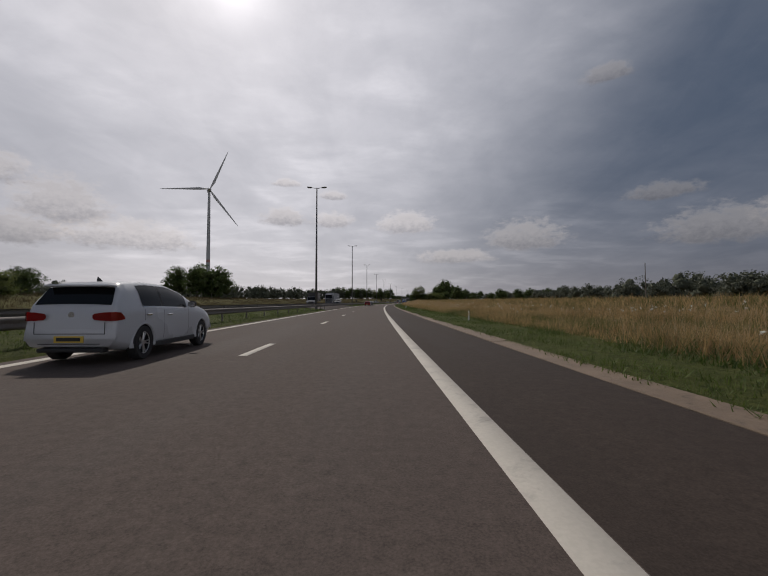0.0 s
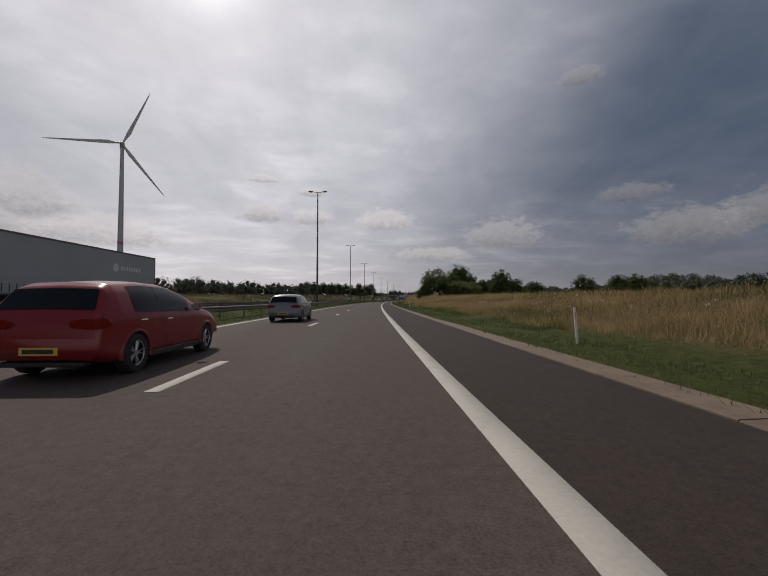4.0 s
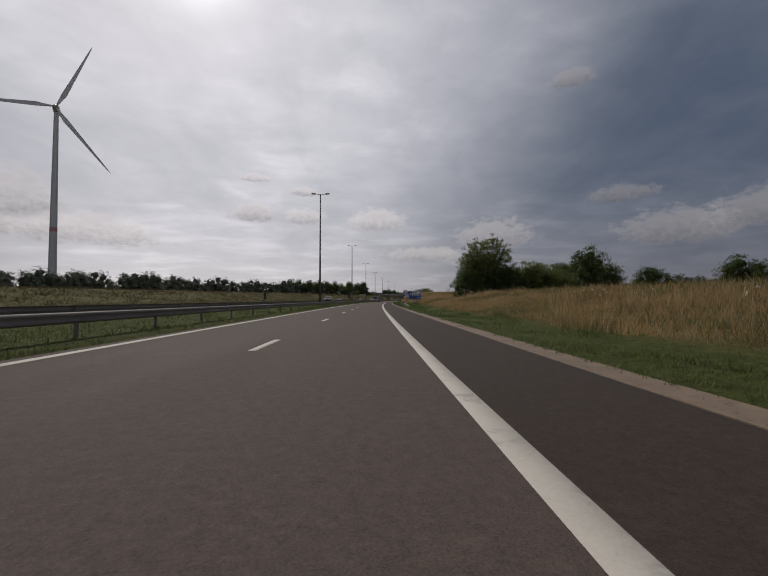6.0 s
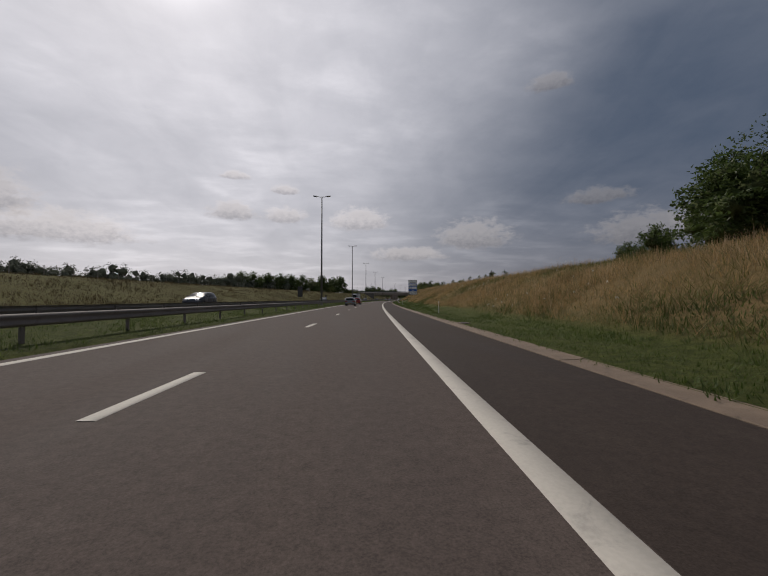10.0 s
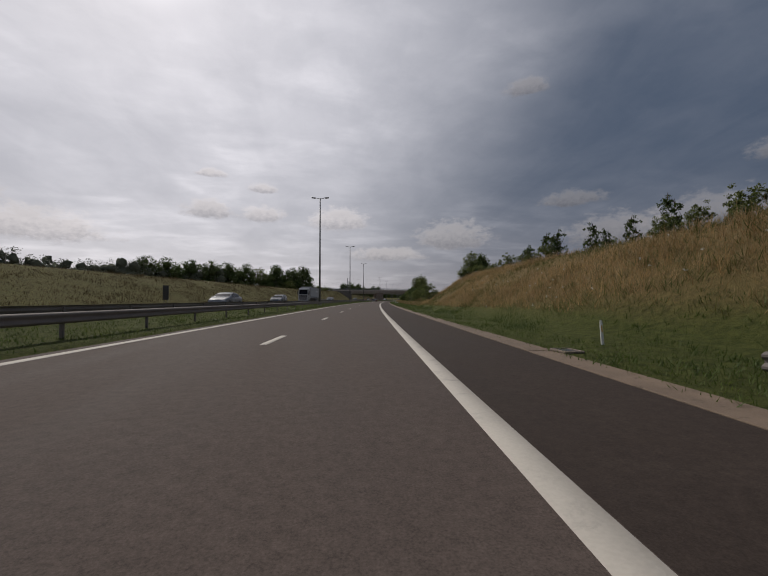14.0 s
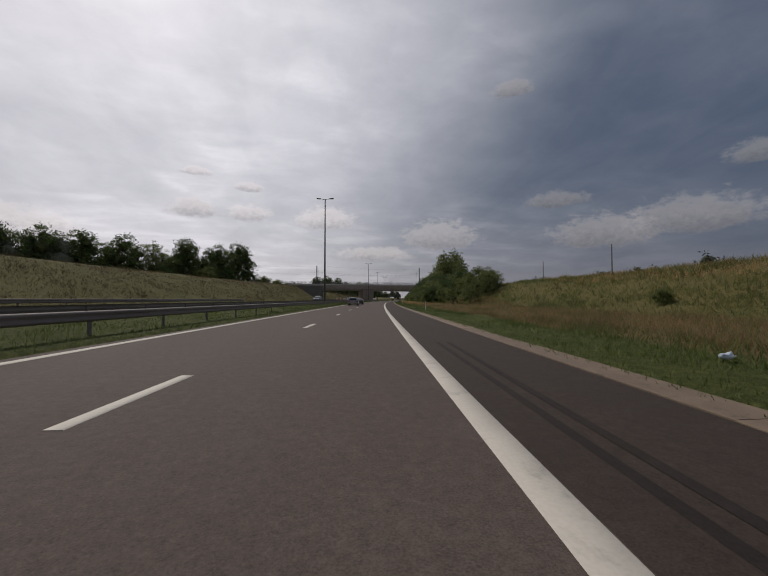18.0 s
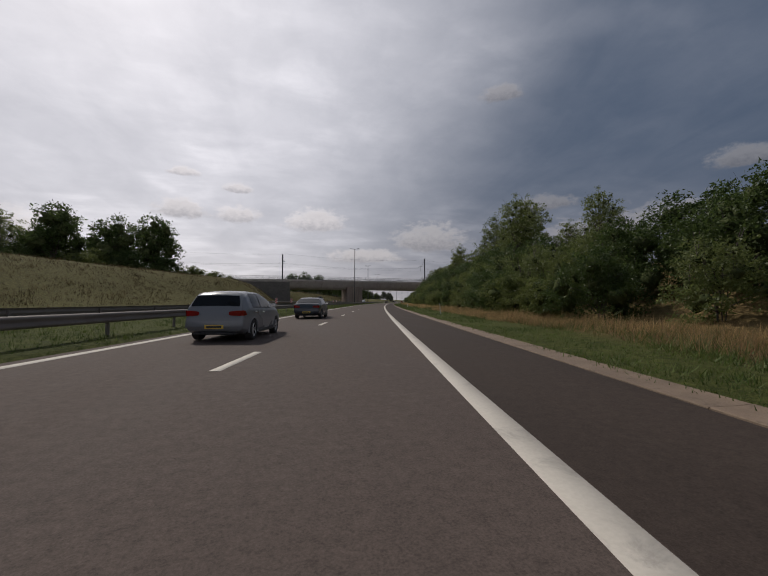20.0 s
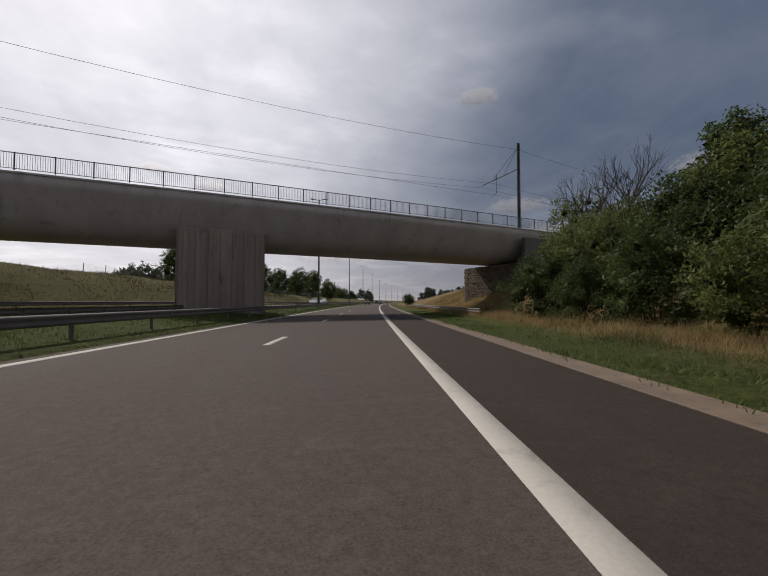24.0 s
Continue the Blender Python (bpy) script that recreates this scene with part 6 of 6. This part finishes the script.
for k in range(270):
    s = 10 + 4.3 * k + grow.uniform(-4, 4)
    d = float(np.interp(s, [0, 140, 240, 330, 420, 520, 800, 1300], [85, 92, 96, 115, 110, 120, 110, 90])) + grow.uniform(-12, 12)
    h = float(np.interp(s, [0, 150, 300, 520, 700, 1000], [9.0, 8.5, 8.0, 7.5, 10, 11])) * grow.choice((0.62, 0.68, 0.72, 0.78, 0.8, 0.85, 1.2))
    rows.append((s, d, h, h * grow.uniform(0.7, 1.0)))
wood("woodland", "long hedge and tree belt across the meadow", rows, 22, 0.65)
rows = []
for k in range(60):
    u = k / 59
    rows.append((1080 + grow.uniform(-40, 120), -110 + 330 * u + grow.uniform(-5, 5), grow.uniform(8, 15), grow.uniform(4, 7)))
rows = [r for r in rows if not (-30 < r[1] < 12)]
wood("woodland", "trees round the far bend of the motorway, haze in their colour", rows, 23, 0.95)


# ---- grass ----
def blades(name, label, s0, s1, lo, hi, per_m2, height, width, mat, seed, bend=0.35, keep=None, patch=0.0):
    """Tufts of grass; each tuft has three leaning blades."""
    rng = np.random.default_rng(seed)
    n = int((s1 - s0) * (hi - lo) * per_m2)
    s, d = rng.uniform(s0, s1, n), rng.uniform(lo, hi, n)
    if keep is not None:
        ok = keep(s, d)
        s, d = s[ok], d[ok]
    if patch:
        ok = np.sin(s * 0.31 + 1.7 * np.sin(d * 0.5)) + np.sin(s * 0.113 + d * 0.9) + rng.normal(0, 0.7, len(s)) > patch
        s, d = s[ok], d[ok]
    n = len(s)
    tall = 0.75 + 0.35 * np.sin(s * 0.9 + 2.0 * np.sin(d * 1.3)) * np.sin(d * 1.1 + s * 0.23)
    p = arrays_on_road(s, d, ground_z(s, d) - 0.04)
    vs = []
    for b in range(3):
        a = rng.uniform(0, 2 * math.pi, n)
        h = (height * rng.uniform(0.55, 1.35, n) * tall)[:, None]
        out = np.stack([np.cos(a), np.sin(a), np.zeros(n)], 1)
        turn = a + rng.uniform(-0.8, 0.8, n) + math.pi / 2
        across = np.stack([np.cos(turn), np.sin(turn), np.zeros(n)], 1) * (width * rng.uniform(0.6, 1.4, n))[:, None]
        q = p + rng.normal(0, 0.06, (n, 3)) * np.array([1, 1, 0])
        tip = q + np.array([0, 0, 1.0]) * h + out * h * (bend * rng.uniform(0.2, 1.8, n))[:, None]
        vs.append(np.stack([q - across, q + across, tip], 1))
    v = np.concatenate(vs).reshape(-1, 3)
    f = np.arange(len(v)).reshape(-1, 3)
    tagged(new(name, raw_mesh(name, v, f, mat)), label, "grass", kind="stuff")


def not_thicket(s, d):
    return ~((s > 600) & (d > 11.0) & (s < 745)) & ~((s > 744) & (s < 772) & (d > 15.5))


def tall(s, d):
    return not_thicket(s, d) & (d > np.interp(s, [0, 140, 220, 262, 290, 400, 414, 430, 500, 620], [6.6, 6.8, 7.2, 8.4, 7.4, 7.7, 9.9, 7.9, 6.9, 6.6]))


def straw_bank(s, d):
    return tall(s, d) & ((s < 488) | (s > 600) | ((d > 25) & (s < 602)))


blades("verge_grass", "short green mown grass along the gutter", -4, 760, 4.02, 7.0, 52, 0.14, 0.012, BLADE, 31, 0.8)
blades("verge_grass", "longer green grass where the verge meets the bank", -4, 745, 6.2, 9.8, 22, 0.22, 0.012, BLADE, 40, 0.6, not_thicket)
blades("dry_grass", "tall straw-coloured dry grass on the bank", -4, 800, 6.6, 15.5, 36, 0.60, 0.0078, STRAW, 32, 0.5, straw_bank, -0.3)
blades("seed_heads", "tall feathery pale grass heads above the dry bank", -4, 488, 7.6, 15.5, 9, 0.85, 0.0055, SEED, 43, 0.4, straw_bank, 0.1)
blades("dry_grass", "low russet-brown grass on the flat strip", 488, 640, 6.7, 18, 24, 0.42, 0.010, RUSSET, 41, 0.7, tall, -0.8)
blades("meadow_grass", "mixed green and brown meadow grass", -4, 790, 6.5, 17, 19, 0.44, 0.012, MEADOW, 33, 0.9, tall)
blades("meadow_grass", "mixed green and brown meadow grass behind the bank", 0, 620, 15, 34, 4, 0.6, 0.024, MEADOW, 34, 0.7, not_thicket)
blades("dry_grass", "straw-coloured grass on the wide bank", 0, 620, 15, 34, 4, 0.65, 0.022, STRAW, 37, 0.6, straw_bank, 0.0)
blades("meadow_grass", "green weedy grass on the high bank", 490, 604, 17.0, 30, 8, 0.5, 0.026, LEAF_BUSH, 42, 0.8, not_thicket, -0.6)
blades("median_grass", "short rough grass in the median", -4, 860, -11.9, -7.3, 26, 0.17, 0.013, BLADE, 35, 0.6, lambda s, d: (s < 60) | (s > 112))
blades("bank_grass", "brownish grass on the far bank, darkened for half shade", -4, 860, -41, -22.6, 4.5, 0.36, 0.022, BANK_SHADED, 36, 0.7)
blades("bank_grass", "russet-brown grass on the far bank, darkened for half shade", -4, 860, -42, -25.5, 6.0, 0.42, 0.016, BANK_SHADED, 38, 0.7, None, -0.4)


def flowers(seed, count):
    """Small pale flower heads in loose groups above the grass."""
    rng = np.random.default_rng(seed)
    pts = []
    for i in range(count):
        s, d = rng.uniform(0, 470), rng.uniform(7.8, 13.5)
        for j in range(int(rng.integers(1, 7))):
            a, b = s + rng.normal(0, 1.2), d + rng.normal(0, 0.6)
            pts.append(tuple(place(a, b, float(ground_z(a, b)) + rng.uniform(0.45, 0.75))))
    v, f = leaf_cloud(rng, pts, np.full(len(pts), 0.05), 5, 0.07)
    tagged(new("wild_flowers", raw_mesh("wild_flowers", v, f, FLOWER)), "pale wild flowers scattered through the bank", "flowers", kind="stuff")


flowers(39, 170)
# ---- concrete gutter, slab by slab ----
gutter = tagged(new("gutter", sweep("gutter", [(3.60, -0.10), (3.60, -0.045), (4.22, -0.02), (4.22, -0.10)], -60, 1500, 5, DARK_CONCRETE)), "dirty brownish concrete gutter strip along the emergency lane", "kerb", kind="structure")


def slab_mesh(length):
    bm = bmesh.new()
    prof = [(-0.27, -0.06), (-0.27, -0.012), (-0.255, 0.0), (0.06, 0.008), (0.235, 0.03), (0.25, 0.02), (0.25, -0.06)]
    ends = [[bm.verts.new((x, y, z)) for x, z in prof] for y in (-length / 2, length / 2)]
    for i in range(len(prof) - 1):
        bm.faces.new((ends[0][i], ends[0][i + 1], ends[1][i + 1], ends[1][i]))
    bm.faces.new(ends[0])
    bm.faces.new(ends[1])
    return finish(bm, "slab", CONCRETE)


SLAB = slab_mesh(5.98)
lay = random.Random(5)
for k in range(-3, 133):
    ob = new("slab", SLAB)
    ob.parent = gutter
    ob.matrix_world = at(6.0 * k, 3.91 + lay.uniform(-0.012, 0.012), lay.uniform(-0.006, 0.006), lay.uniform(-0.12, 0.12))
far = tagged(new("far_slabs", sweep("far_slabs", [(3.62, -0.02), (3.99, 0.012), (4.2, 0.04)], 796, 1500, 5, CONCRETE)), kind="stuff")
far.parent = gutter
